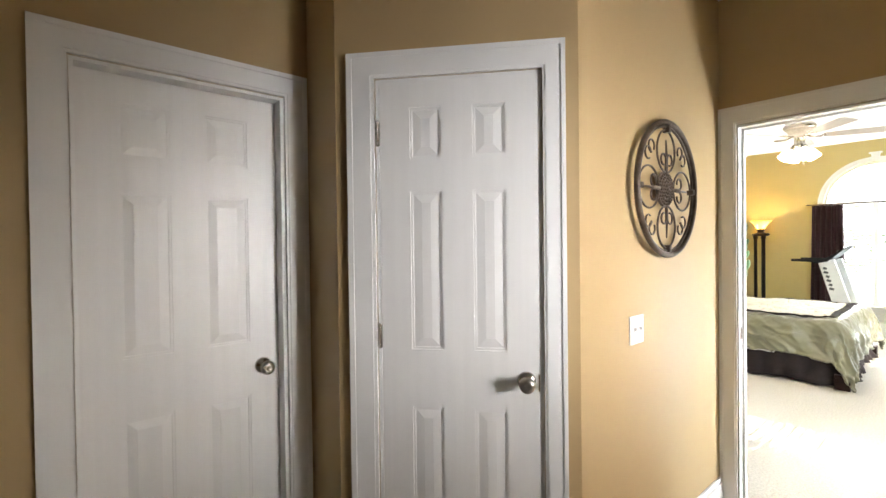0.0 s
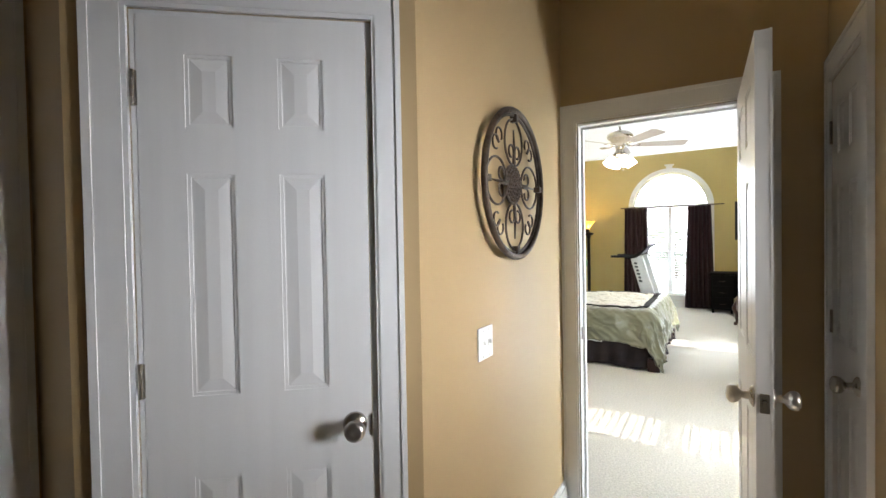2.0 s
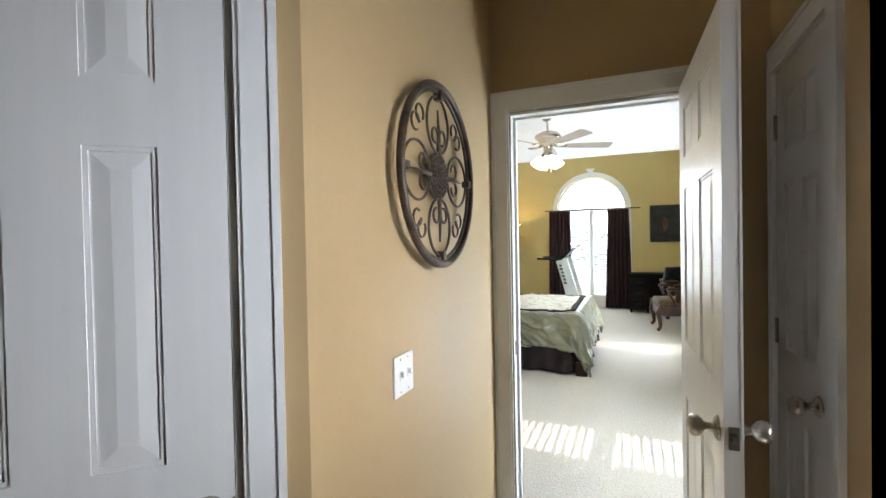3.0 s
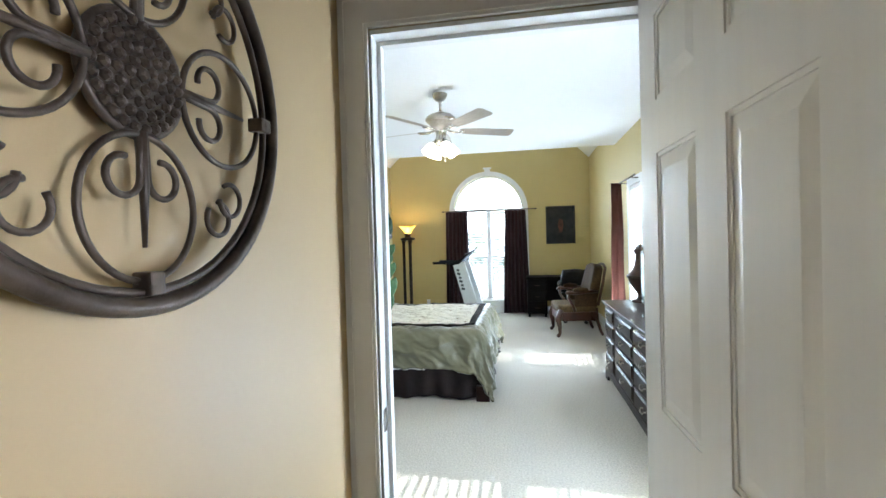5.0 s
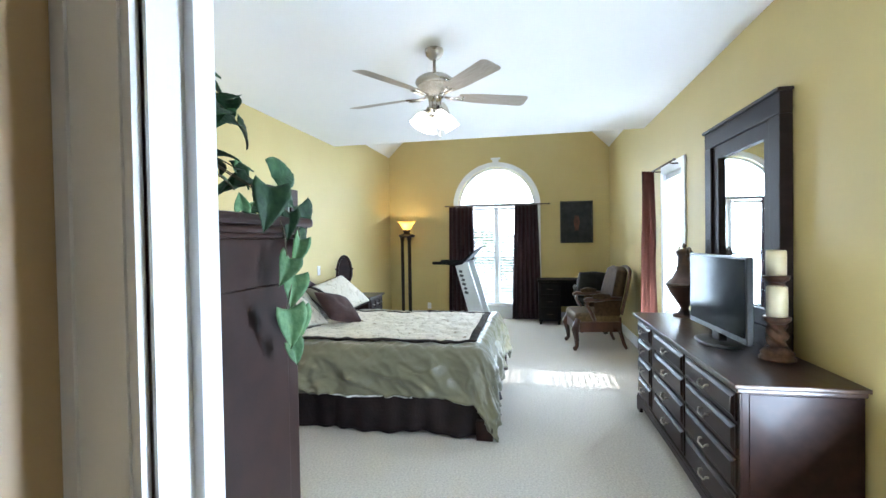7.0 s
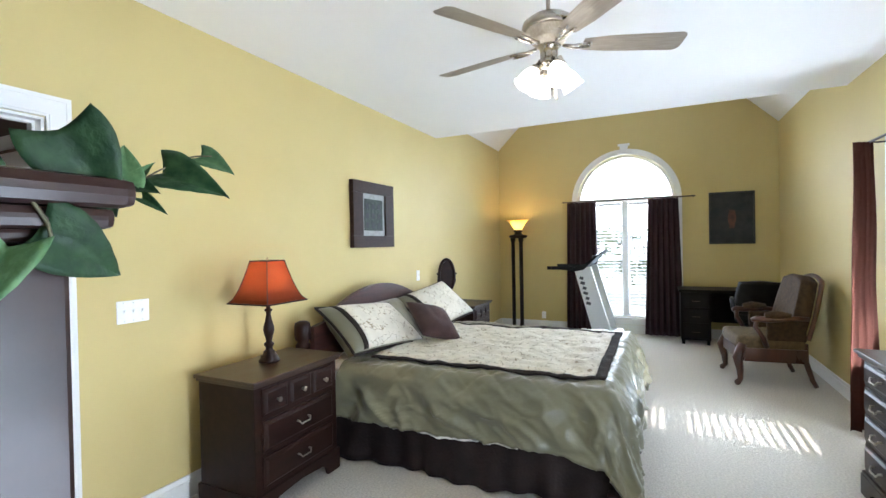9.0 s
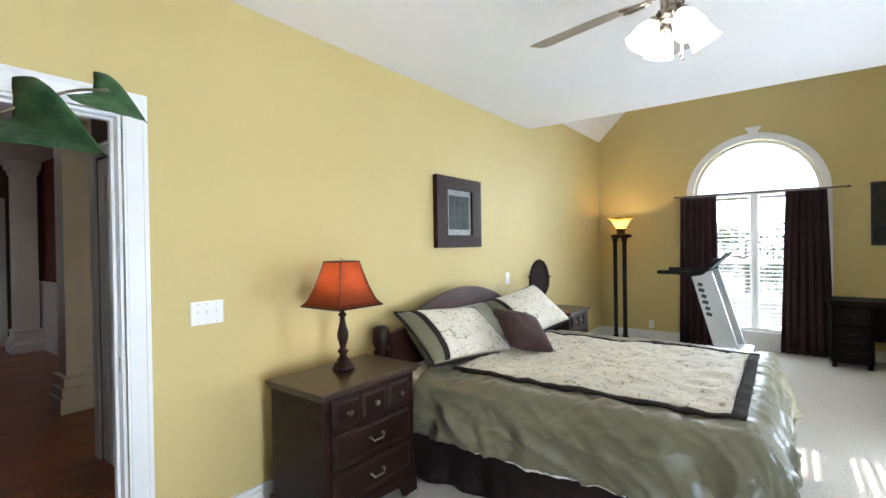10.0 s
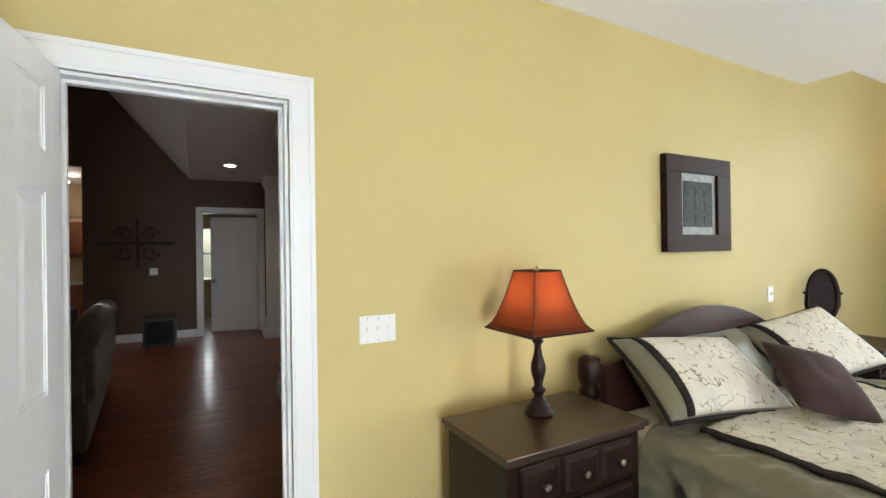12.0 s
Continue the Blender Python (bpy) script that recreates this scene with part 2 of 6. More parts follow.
M_MIRROR = mat("mirror_silver", (0.86, 0.88, 0.87), None, 1, 0.02, metal=1.0)
M_MATBOARD = mat("silver_grey_mat", (0.26, 0.26, 0.24), (0.36, 0.36, 0.34), 30, 0.6, 0.2, 60)
M_ARTGREEN = mat("dark_green_print", (0.012, 0.02, 0.016), (0.05, 0.065, 0.05), 35, 0.6)
M_ARTDARK = mat("dark_painted_canvas", (0.012, 0.014, 0.018), (0.03, 0.03, 0.034), 9, 0.5, 0.3, 60)
M_ARTRED = mat("rust_paint", (0.05, 0.012, 0.008), (0.11, 0.03, 0.018), 18, 0.5, 0.3, 60)
M_SHADE = translucent("rust_lamp_shade_cloth", (0.15, 0.036, 0.020), 0.33, (0.27, 0.075, 0.034))
M_AMBER = translucent("amber_glass", (0.78, 0.50, 0.13), 0.6, (0.80, 0.50, 0.13))
M_BULB = glow("warm_bulb", (1.0, 0.72, 0.36), 8)
M_FANLIGHT = glow("lit_frosted_glass", (1.0, 0.93, 0.82), 3.5)
M_RECESS = glow("lit_recessed_lens", (1.0, 0.9, 0.75), 14)
M_GLASS = glass("window_glass")
M_SOFA = mat("dark_olive_sofa_cloth", (0.06, 0.045, 0.028), (0.10, 0.078, 0.05), 9, 0.85, 0.3, 90, sheen=0.3)
M_CABINET = mat("red_cabinet_wood", (0.13, 0.04, 0.02), (0.2, 0.07, 0.035), 6, 0.35, 0.1, 40)
M_GRASS = mat("lawn", (0.24, 0.24, 0.21), (0.36, 0.36, 0.33), 2.5, 0.95, 0.4, 20)
M_BARK = mat("bark", (0.10, 0.075, 0.055), (0.2, 0.16, 0.12), 10, 0.9, 0.5, 30)
M_TREELEAF = mat("tree_leaf", (0.10, 0.12, 0.06), (0.12, 0.16, 0.08), 10, 0.7, rand=0.2)


for dull in (M_ESP, M_BLACKW, M_DKCLOTH, M_BORDER, M_CURTAIN, M_THROW, M_UPHOL, M_CARPET, M_YELLOW, M_DKMETAL, M_ARTDARK, M_ARTGREEN):
    dull.node_tree.nodes["Principled BSDF"].inputs["Specular IOR Level"].default_value = 0.25
M_SCREEN.node_tree.nodes["Principled BSDF"].inputs["Specular IOR Level"].default_value = 0.06
M_FRAME = mat("dark_brown_frame_wood", (0.021, 0.0095, 0.0065), (0.034, 0.016, 0.011), 5, 0.45, 0.1, 40, stretch=(6, 1, 6), rvar=0.1)
M_FRAME.node_tree.nodes["Principled BSDF"].inputs["Specular IOR Level"].default_value = 0.1
for matt in (M_BLACKW, M_DESK, M_CONSOLE, M_LEATHER, M_LEAF, M_LEAFP, M_ESP):
    matt.node_tree.nodes["Principled BSDF"].inputs["Specular IOR Level"].default_value = 0.16
M_SLAT = translucent("white_vinyl_slat", (0.94, 0.94, 0.93), 0.88)


# ---- mesh helpers ----
def link(name, bm, material, smooth=False):
    me = bpy.data.meshes.new(name)
    bmesh.ops.recalc_face_normals(bm, faces=bm.faces[:])
    bm.to_mesh(me)
    bm.free()
    me.materials.append(material)
    if smooth:
        for p in me.polygons:
            p.use_smooth = True
    return new(name, me)


def part(name, bm, material, parent, label="", smooth=False):
    ob = link(name, bm, material, smooth)
    ob.parent = parent
    return tagged(ob, label)


def shared(name, data, parent, m):
    ob = new(name, data)
    ob.parent = parent
    ob.matrix_basis = m
    return ob


def thing(name, m, label, category, group="", kind=""):
    ob = new(name)
    ob.empty_display_size = 0.1
    ob.matrix_basis = m
    return tagged(ob, label, category, group, kind)


def box(x0, x1, y0, y1, z0, z1, bevel=0.0, bm=None, seg=2):
    b = bmesh.new()
    bmesh.ops.create_cube(b, size=1.0, matrix=Matrix.Translation(((x0 + x1) / 2, (y0 + y1) / 2, (z0 + z1) / 2)) @ Matrix.Diagonal((abs(x1 - x0), abs(y1 - y0), abs(z1 - z0), 1)))
    if bevel:
        bmesh.ops.bevel(b, geom=b.edges[:], offset=bevel, segments=seg, affect="EDGES", profile=0.6)
    return merge(bm, b)


def merge(bm, b, m=None):
    if m is not None:
        b.transform(m)
    if bm is None:
        return b
    me = bpy.data.meshes.new("tmp")
    b.to_mesh(me)
    b.free()
    bm.from_mesh(me)
    bpy.data.meshes.remove(me)
    return bm


def lathe(profile, seg=24, bm=None, m=None, squash=None):
    """Turn (radius, height) pairs round the z axis."""
    b = bmesh.new()
    rings = []
    for r, z in profile:
        rings.append([b.verts.new((max(r, 0.0004) * math.cos(2 * math.pi * i / seg), max(r, 0.0004) * math.sin(2 * math.pi * i / seg), z)) for i in range(seg)])
    for a, c in zip(rings, rings[1:]):
        for i in range(seg):
            b.faces.new((a[i], a[(i + 1) % seg], c[(i + 1) % seg], c[i]))
    b.faces.new(rings[0][::-1])
    b.faces.new(rings[-1])
    return merge(bm, b, m)


def tube(points, radius, seg=8, bm=None, closed=False, flat=1.0):
    """Sweep a round bar along points; radius may be one number or one for each point."""
    pts = [Vector(p) for p in points]
    rad = radius if isinstance(radius, (list, tuple)) else [radius] * len(pts)
    b = bmesh.new()
    rings, up = [], Vector((0, 0, 1))
    n = len(pts)
    for i, p in enumerate(pts):
        q0 = pts[(i - 1) % n] if closed else pts[max(i - 1, 0)]
        q1 = pts[(i + 1) % n] if closed else pts[min(i + 1, n - 1)]
        d = (q1 - q0).normalized()
        if abs(d.dot(up)) > 0.97:
            up = Vector((1, 0, 0)) if abs(d.x) < 0.9 else Vector((0, 1, 0))
        side = d.cross(up).normalized()
        top = side.cross(d).normalized()
        up = top
        rings.append([b.verts.new(p + rad[i] * (math.cos(2 * math.pi * k / seg) * side * flat + math.sin(2 * math.pi * k / seg) * top)) for k in range(seg)])
    pairs = list(zip(rings, rings[1:])) + ([(rings[-1], rings[0])] if closed else [])
    for a, c in pairs:
        for k in range(seg):
            b.faces.new((a[k], a[(k + 1) % seg], c[(k + 1) % seg], c[k]))
    if not closed:
        b.faces.new(rings[0][::-1])
        b.faces.new(rings[-1])
    return merge(bm, b)


def prism(outline, depth, bm=None, m=None, bevel=0.0):
    """An outline in x and z, made solid from y = 0 to y = depth."""
    b = bmesh.new()
    f = b.faces.new([b.verts.new((x, 0, z)) for x, z in outline])
    g = bmesh.ops.extrude_face_region(b, geom=[f])
    bmesh.ops.translate(b, vec=(0, depth, 0), verts=[v for v in g["geom"] if isinstance(v, bmesh.types.BMVert)])
    if bevel:
        bmesh.ops.recalc_face_normals(b, faces=b.faces[:])
        bmesh.ops.bevel(b, geom=b.edges[:], offset=bevel, segments=2, affect="EDGES", profile=0.6)
    return merge(bm, b, m)


def frustum(x0, x1, z0, z1, y, inset, rise, bm=None):
    """A raised field on the plane y: its edges slope in by inset and stand out by rise (towards -y where rise is negative)."""
    b = bmesh.new()
    lo = [b.verts.new(p) for p in ((x0, y, z0), (x1, y, z0), (x1, y, z1), (x0, y, z1))]
    i = inset
    hi = [b.verts.new(p) for p in ((x0 + i, y + rise, z0 + i), (x1 - i, y + rise, z0 + i), (x1 - i, y + rise, z1 - i), (x0 + i, y + rise, z1 - i))]
    b.faces.new(hi)
    b.faces.new(lo[::-1])
    for k in range(4):
        b.faces.new((lo[k], lo[(k + 1) % 4], hi[(k + 1) % 4], hi[k]))
    return merge(bm, b)


def sheet(fn, nu, nv, thick=0.0):
    """A surface from fn(u, v), with a second skin set back by thick."""
    b = bmesh.new()
    g = [[b.verts.new(fn(i / nu, j / nv)) for j in range(nv + 1)] for i in range(nu + 1)]
    for i in range(nu):
        for j in range(nv):
            b.faces.new((g[i][j], g[i + 1][j], g[i + 1][j + 1], g[i][j + 1]))
    if thick:
        bmesh.ops.recalc_face_normals(b, faces=b.faces[:])
        bmesh.ops.solidify(b, geom=b.faces[:], thickness=thick)
    return b


def wall(name, p0, p1, thick, height, material, label, openings=(), z0=0.0):
    """A wall from p0 to p1; its body lies to the left of that way. Openings: (from, to, bottom, top) along it."""
    a, c = Vector((*p0, 0)), Vector((*p1, 0))
    length = (c - a).length
    xs = sorted({0.0, length, *[o[0] for o in openings], *[o[1] for o in openings]})
    zs = sorted({z0, height, *[max(o[2], z0) for o in openings], *[o[3] for o in openings]})
    def solid(i, k):
        if not (0 <= i < len(xs) - 1 and 0 <= k < len(zs) - 1):
            return False
        x, z = (xs[i] + xs[i + 1]) / 2, (zs[k] + zs[k + 1]) / 2
        return not any(o[0] < x < o[1] and o[2] < z < o[3] for o in openings)
    b = bmesh.new()
    def quad(*v):
        b.faces.new([b.verts.new(p) for p in v])
    t = thick
    for i in range(len(xs) - 1):
        for k in range(len(zs) - 1):
            if not solid(i, k):
                continue
            xa, xb, za, zb = xs[i], xs[i + 1], zs[k], zs[k + 1]
            quad((xa, 0, za), (xb, 0, za), (xb, 0, zb), (xa, 0, zb))
            quad((xb, t, za), (xa, t, za), (xa, t, zb), (xb, t, zb))
            if not solid(i - 1, k):
                quad((xa, t, za), (xa, 0, za), (xa, 0, zb), (xa, t, zb))
            if not solid(i + 1, k):
                quad((xb, 0, za), (xb, t, za), (xb, t, zb), (xb, 0, zb))
            if not solid(i, k - 1):
                quad((xa, t, za), (xb, t, za), (xb, 0, za), (xa, 0, za))
            if not solid(i, k + 1):
                quad((xa, 0, zb), (xb, 0, zb), (xb, t, zb), (xa, t, zb))
    bmesh.ops.remove_doubles(b, verts=b.verts[:], dist=1e-5)
    ob = link(name, b, material)
    ang = math.degrees(math.atan2(c.y - a.y, c.x - a.x))
    ob.matrix_basis = pose(a.x, a.y, 0, 0, 0, ang)
    return tagged(ob, label, "wall", kind="structure")


def baseboard(p0, p1, h=0.13, t=0.016):
    """A skirting board whose face looks to the right of the way from p0 to p1."""
    a, c = Vector((*p0, 0)), Vector((*p1, 0))
    n = (c - a).length
    b = box(0, n, -t, 0.0, 0.0, h - 0.03)
    b = prism([(0, h - 0.03), (n, h - 0.03), (n, h), (0, h)], -t * 0.6, b)
    ob = link("baseboard", b, M_TRIM)
    ob.matrix_basis = pose(a.x, a.y, 0, 0, 0, math.degrees(math.atan2(c.y - a.y, c.x - a.x)))
    return tagged(ob, "white painted wooden skirting board along the wall", "baseboard", kind="structure")


# ---- setting: walls, floors, ceilings ----
def slab(name, material, label, category, *dims, **kw):
    return tagged(link(name, box(*dims, **kw), material), label, category, kind="structure")


slab("floor_bedroom", M_CARPET, "cream looped-pile carpet over the bedroom and hall floor", "carpet", -3.6, 12.9, -1.2, 3.78, -0.1, 0.0)
slab("ceiling_bedroom", M_CEIL, "flat white painted bedroom ceiling", "ceiling", 4.76, 10.23, -0.45, 3.86, 2.74, 2.84)
slab("ceiling_upstand", M_CEIL, "white upstand where the ceiling steps up at the bay", "ceiling", 10.17, 10.226, -0.45, 3.86, 2.838, 3.8)
slab("ceiling_hall", M_CEIL, "flat white painted hall ceiling", "ceiling", -3.6, 4.76, -1.2, 2.9, 2.74, 2.84)
bay = prism([(-0.32, 2.94), (0.35, 3.61), (3.12, 3.61), (3.79, 2.94), (3.79, 3.75), (-0.32, 3.75)], 2.7, None, Matrix(((0, 1, 0, 10.2), (1, 0, 0, 0), (0, 0, 1, 0), (0, 0, 0, 1))))
tagged(link("ceiling_bay", bay, M_CEIL), "white raised bay ceiling with sloping sides", "ceiling", kind="structure")

wall("wall_north", (4.84, 3.72), (12.85, 3.72), 0.12, 3.7, M_YELLOW, "mustard yellow painted wall behind the bed", [(0.67, 1.38, -1, 2.03)])
wall("wall_south", (12.85, -0.25), (4.84, -0.25), 0.15, 3.7, M_YELLOW, "mustard yellow painted wall with two tall windows", [(3.48, 4.04, 0.40, 2.06), (6.71, 7.27, 0.40, 2.06)])
wall("wall_doorway_bedroom", (4.84, -0.25), (4.84, 3.72), 0.058, 2.74, M_YELLOW, "mustard yellow wall around the bedroom doorway", [(0.95, 1.722, -1, 2.045)])
wall("wall_doorway_hall", (4.742, 1.62), (4.742, 0.34), 0.036, 2.74, M_TAN, "tan painted hall wall around the bedroom doorway", [(0.148, 0.92, -1, 2.045)])
wall("wall_hall_ornament", (3.355, 1.56), (4.742, 1.56), 0.12, 2.74, M_TAN, "tan painted hall wall with a scrolled ornament")
wall("wall_hall_diagonal", (2.775, 2.235), (3.355, 1.556), 0.11, 2.74, M_TAN, "tan painted angled hall wall with a closet door", [(0.158, 0.765, -1, 2.045)])
wall("wall_hall_return", (2.80, 2.53), (2.775, 2.235), 0.1, 2.74, M_TAN, "narrow tan painted return wall")
wall("wall_hall_north", (-3.4, 2.53), (2.80, 2.53), 0.12, 2.74, M_TAN, "tan painted hall wall with a recessed door", [(5.40, 6.09, -1, 2.045)])
wall("wall_hall_west", (-3.4, -0.9), (-3.4, 2.53), 0.12, 2.74, M_TAN, "tan painted wall at the back of the hall")
wall("wall_hall_closet", (4.742, 0.44), (3.95, 0.44), 0.1, 2.74, M_TAN, "tan painted hall wall with a narrow closet door", [(0.074, 0.564, -1, 2.045)])
wall("wall_hall_corner", (3.95, 0.44), (3.95, -0.9), 0.1, 2.74, M_TAN, "tan painted hall wall turning a corner")
# the opening is assumed, out of view; it admits sun and the hall fill
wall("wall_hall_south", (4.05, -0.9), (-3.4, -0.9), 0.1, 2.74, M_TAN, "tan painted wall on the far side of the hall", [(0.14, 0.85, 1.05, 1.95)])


def east_wall():
    """The gable-end wall with an arched window opening."""
    y0, y1, yl, yr, sill, spring = -0.25, 3.72, 1.01, 2.41, 0.25, 2.05
    c, r = (yl + yr) / 2, (yr - yl) / 2
    cols = [(y0, None), (yl, None)] + [(c - r * math.cos(math.pi * i / 32), spring + r * math.sin(math.pi * i / 32)) for i in range(33)] + [(yr, None), (y1, None)]
    b = bmesh.new()
    def quad(*v):
        b.faces.new([b.verts.new(p) for p in v])
    for x, flip in ((12.70, False), (12.85, True)):
        quad((x, y0, 0), (x, yl, 0), (x, yl, 3.7), (x, y0, 3.7))
        quad((x, yr, 0), (x, y1, 0), (x, y1, 3.7), (x, yr, 3.7))
        quad((x, yl, 0), (x, yr, 0), (x, yr, sill), (x, yl, sill))
        for (ya, za), (yb, zb) in zip(cols[2:35], cols[3:35]):
            quad((x, ya, za), (x, yb, zb), (x, yb, 3.7), (x, ya, 3.7))
    xa, xb = 12.70, 12.85
    quad((xa, yl, sill), (xb, yl, sill), (xb, yl, spring), (xa, yl, spring))
    quad((xa, yr, sill), (xb, yr, sill), (xb, yr, spring), (xa, yr, spring))
    quad((xa, yl, sill), (xa, yr, sill), (xb, yr, sill), (xb, yl, sill))
    for (ya, za), (yb, zb) in zip(cols[2:35], cols[3:35]):
        quad((xa, ya, za), (xa, yb, zb), (xb, yb, zb), (xb, ya, za))
    bmesh.ops.remove_doubles(b, verts=b.verts[:], dist=1e-5)
    return tagged(link("wall_east", b, M_YELLOW), "mustard yellow end wall with an arched window", "wall", kind="structure")


east_wall()

for a, c in (((6.32, 3.72), (12.7, 3.72)), ((4.84, 3.72), (5.41, 3.72)), ((12.7, 3.72), (12.7, -0.25)), ((12.7, -0.25), (4.84, -0.25)), ((4.84, -0.25), (4.84, 0.57)), ((4.84, 1.56), (4.84, 3.72)),
             ((3.36, 1.56), (4.722, 1.56)), ((-3.4, 2.53), (1.89, 2.53)), ((3.95, 0.44), (3.95, -0.9)), ((4.07, 0.44), (3.95, 0.44))):
    baseboard(a, c)


# ---- doors ----
def knob(parent, x, y, z, way):
    """A ball knob with a round rose; way is -1 or 1 along y."""
    m = Matrix.Translation((x, y, z)) @ Matrix.Rotation(radians(90 * way * -1), 4, "X")
    k = lathe([(0.033, 0.0), (0.033, 0.004), (0.026, 0.010), (0.013, 0.014), (0.011, 0.032), (0.018, 0.038), (0.026, 0.046), (0.029, 0.056), (0.027, 0.066), (0.019, 0.072), (0.009, 0.074), (0.007, 0.0725), (0.0, 0.0725)], 24, None, m)
    return part("knob", k, M_NICKEL, parent, "round brushed nickel door knob", True)


def door_leaf(parent, w, h, t, at, rz, hinge_left=True, hinges=(), knob_x=None, knobs=(-1, 1), latch=False):
    """A six-panel leaf. Its local x runs from the hinge edge, y through its thickness, z up."""
    leaf = new("leaf", None)
    bpy.data.objects.remove(leaf)
    st = 0.115 if w > 0.55 else 0.085
    mul = 0.115 if w > 0.55 else 0.075
    pw = (w - 2 * st - mul) / 2
    cols = [(st, st + pw), (w - st - pw, w - st)]
    rows = [(0.23, 0.82), (1.035, 1.62), (1.74, 1.93)]
    rec = 0.006
    b = box(0.001, w - 0.001, -t / 2 + rec, t / 2 - rec, 0.001, h - 0.001)
    for s in (-1, 1):
        y0, y1 = (-t / 2, -t / 2 + rec) if s < 0 else (t / 2 - rec, t / 2)
        for x0, x1 in ((0, st), (w - st, w), (cols[0][1], cols[1][0])):
            box(x0, x1, y0, y1, 0, h, 0, b)
        for x0, x1 in cols:
            for z0, z1 in ((0, 0.23), (0.82, 1.035), (1.62, 1.74), (1.93, h)):
                box(x0, x1, y0, y1, z0, z1, 0, b)
    leaf = part("leaf", b, M_DOOR, parent, "white six-panel door leaf")
    leaf.matrix_basis = Matrix.Translation(at) @ Matrix.Rotation(radians(rz), 4, "Z")
    for x0, x1 in cols:
        for z0, z1 in rows:
            p = None
            for s in (-1, 1):
                y = s * (t / 2 - rec)
                p = frustum(x0 + 0.012, x1 - 0.012, z0 + 0.012, z1 - 0.012, y, 0.030, s * 0.0045, p)
                # moulding slope from the stiles down to the recess
                for xa, xb, za, zb in ((x0, x0 + 0.009, z0, z1), (x1 - 0.009, x1, z0, z1)):
                    prism([(xa, za), (xb, za), (xb, zb), (xa, zb)], s * 0.0028, p, Matrix.Translation((0, y, 0)))
                for za, zb in ((z0, z0 + 0.009), (z1 - 0.009, z1)):
                    prism([(x0 + 0.009, za), (x1 - 0.009, za), (x1 - 0.009, zb), (x0 + 0.009, zb)], s * 0.0028, p, Matrix.Translation((0, y, 0)))
            part("panel", p, M_DOOR, leaf)
    kx = knob_x if knob_x is not None else w - 0.065
    for s in knobs:
        knob(leaf, kx, s * t / 2, 0.93, s)
    if latch:
        part("latch_plate", box(w, w + 0.002, -0.012, 0.012, 0.90, 0.958), M_NICKEL, leaf, "nickel latch plate on the door edge")
        part("latch_bolt", box(w + 0.002, w + 0.012, -0.006, 0.006, 0.92, 0.94, 0.003), M_NICKEL, leaf)
    for z, y in hinges:
        hb = lathe([(0.007, -0.046), (0.007, 0.046)], 10, None, Matrix.Translation((-0.008, y, z)))
        box(-0.010, 0.002, y - 0.001, y + 0.006, z - 0.044, z + 0.044, 0, hb)
        part("hinge", hb, M_NICKEL, leaf, "nickel butt hinge")
    return leaf


def casing(parent, w, h, cw=0.095, t=0.019, y=0.0, sides=(1, 1), widths=None):
    """Moulded casing round an opening w wide and h high on the plane y, standing out towards -y."""
    wl, wr = widths or (cw, cw)
    e = 0.004
    steps = ((0.0, 0.12, 0.62), (0.12, 0.8, 0.8), (0.8, 1.0, 1.0))
    if sides[0]:
        b = None
        for f0, f1, k in steps:
            b = box(-e - wl * f1, -e - wl * f0, y - t * k, y, 0, h + e + cw * f1, 0, b)
        part("casing_leg", b, M_TRIM, parent, "white moulded door casing")
    if sides[1]:
        b = None
        for f0, f1, k in steps:
            b = box(w + e + wr * f0, w + e + wr * f1, y - t * k, y, 0, h + e + cw * f1, 0, b)
        part("casing_leg", b, M_TRIM, parent, "white moulded door casing")
    b = None
    for f0, f1, k in steps:
        b = box(-e - wl * f0, w + e + wr * f0, y - t * k, y, h + e + cw * f0, h + e + cw * f1, 0, b)
    part("casing_head", b, M_TRIM, parent, "white moulded door casing")


def jamb(parent, w, h, depth, y0=0.0, stop=None, inset=0.012):
    """Lining boards inside an opening."""
    e = 0.004
    for xa, xb in ((-e, inset), (w - inset, w + e)):
        part("jamb", box(xa, xb, y0, y0 + depth, 0, h), M_TRIM, parent)
    part("jamb_head", box(inset, w - inset, y0, y0 + depth, h - 0.012, h + e), M_TRIM, parent)
    if stop is not None:
        for xa, xb in ((inset, inset + 0.012), (w - inset - 0.012, w - inset)):
            part("stop", box(xa, xb, stop, stop + 0.03, 0, h - 0.012), M_TRIM, parent)
        part("stop", box(inset + 0.012, w - inset - 0.012, stop, stop + 0.03, h - 0.024, h - 0.012), M_TRIM, parent)


def place_on(p0, p1, s):
    a, c = Vector((*p0, 0)), Vector((*p1, 0))
    q = a + (c - a).normalized() * s
    return pose(q.x, q.y, 0, 0, 0, math.degrees(math.atan2(c.y - a.y, c.x - a.x)))


# closed recessed door in the hall's north wall
d = thing("door_1", place_on((-3.4, 2.53), (2.80, 2.53), 5.40), "closed white six-panel door set back in its frame", "door", kind="structure")
casing(d, 0.69, 2.045)
jamb(d, 0.69, 2.045, 0.12)
door_leaf(d, 0.662, 2.025, 0.035, (0.014, 0.075, 0.005), 0, knobs=(-1,))
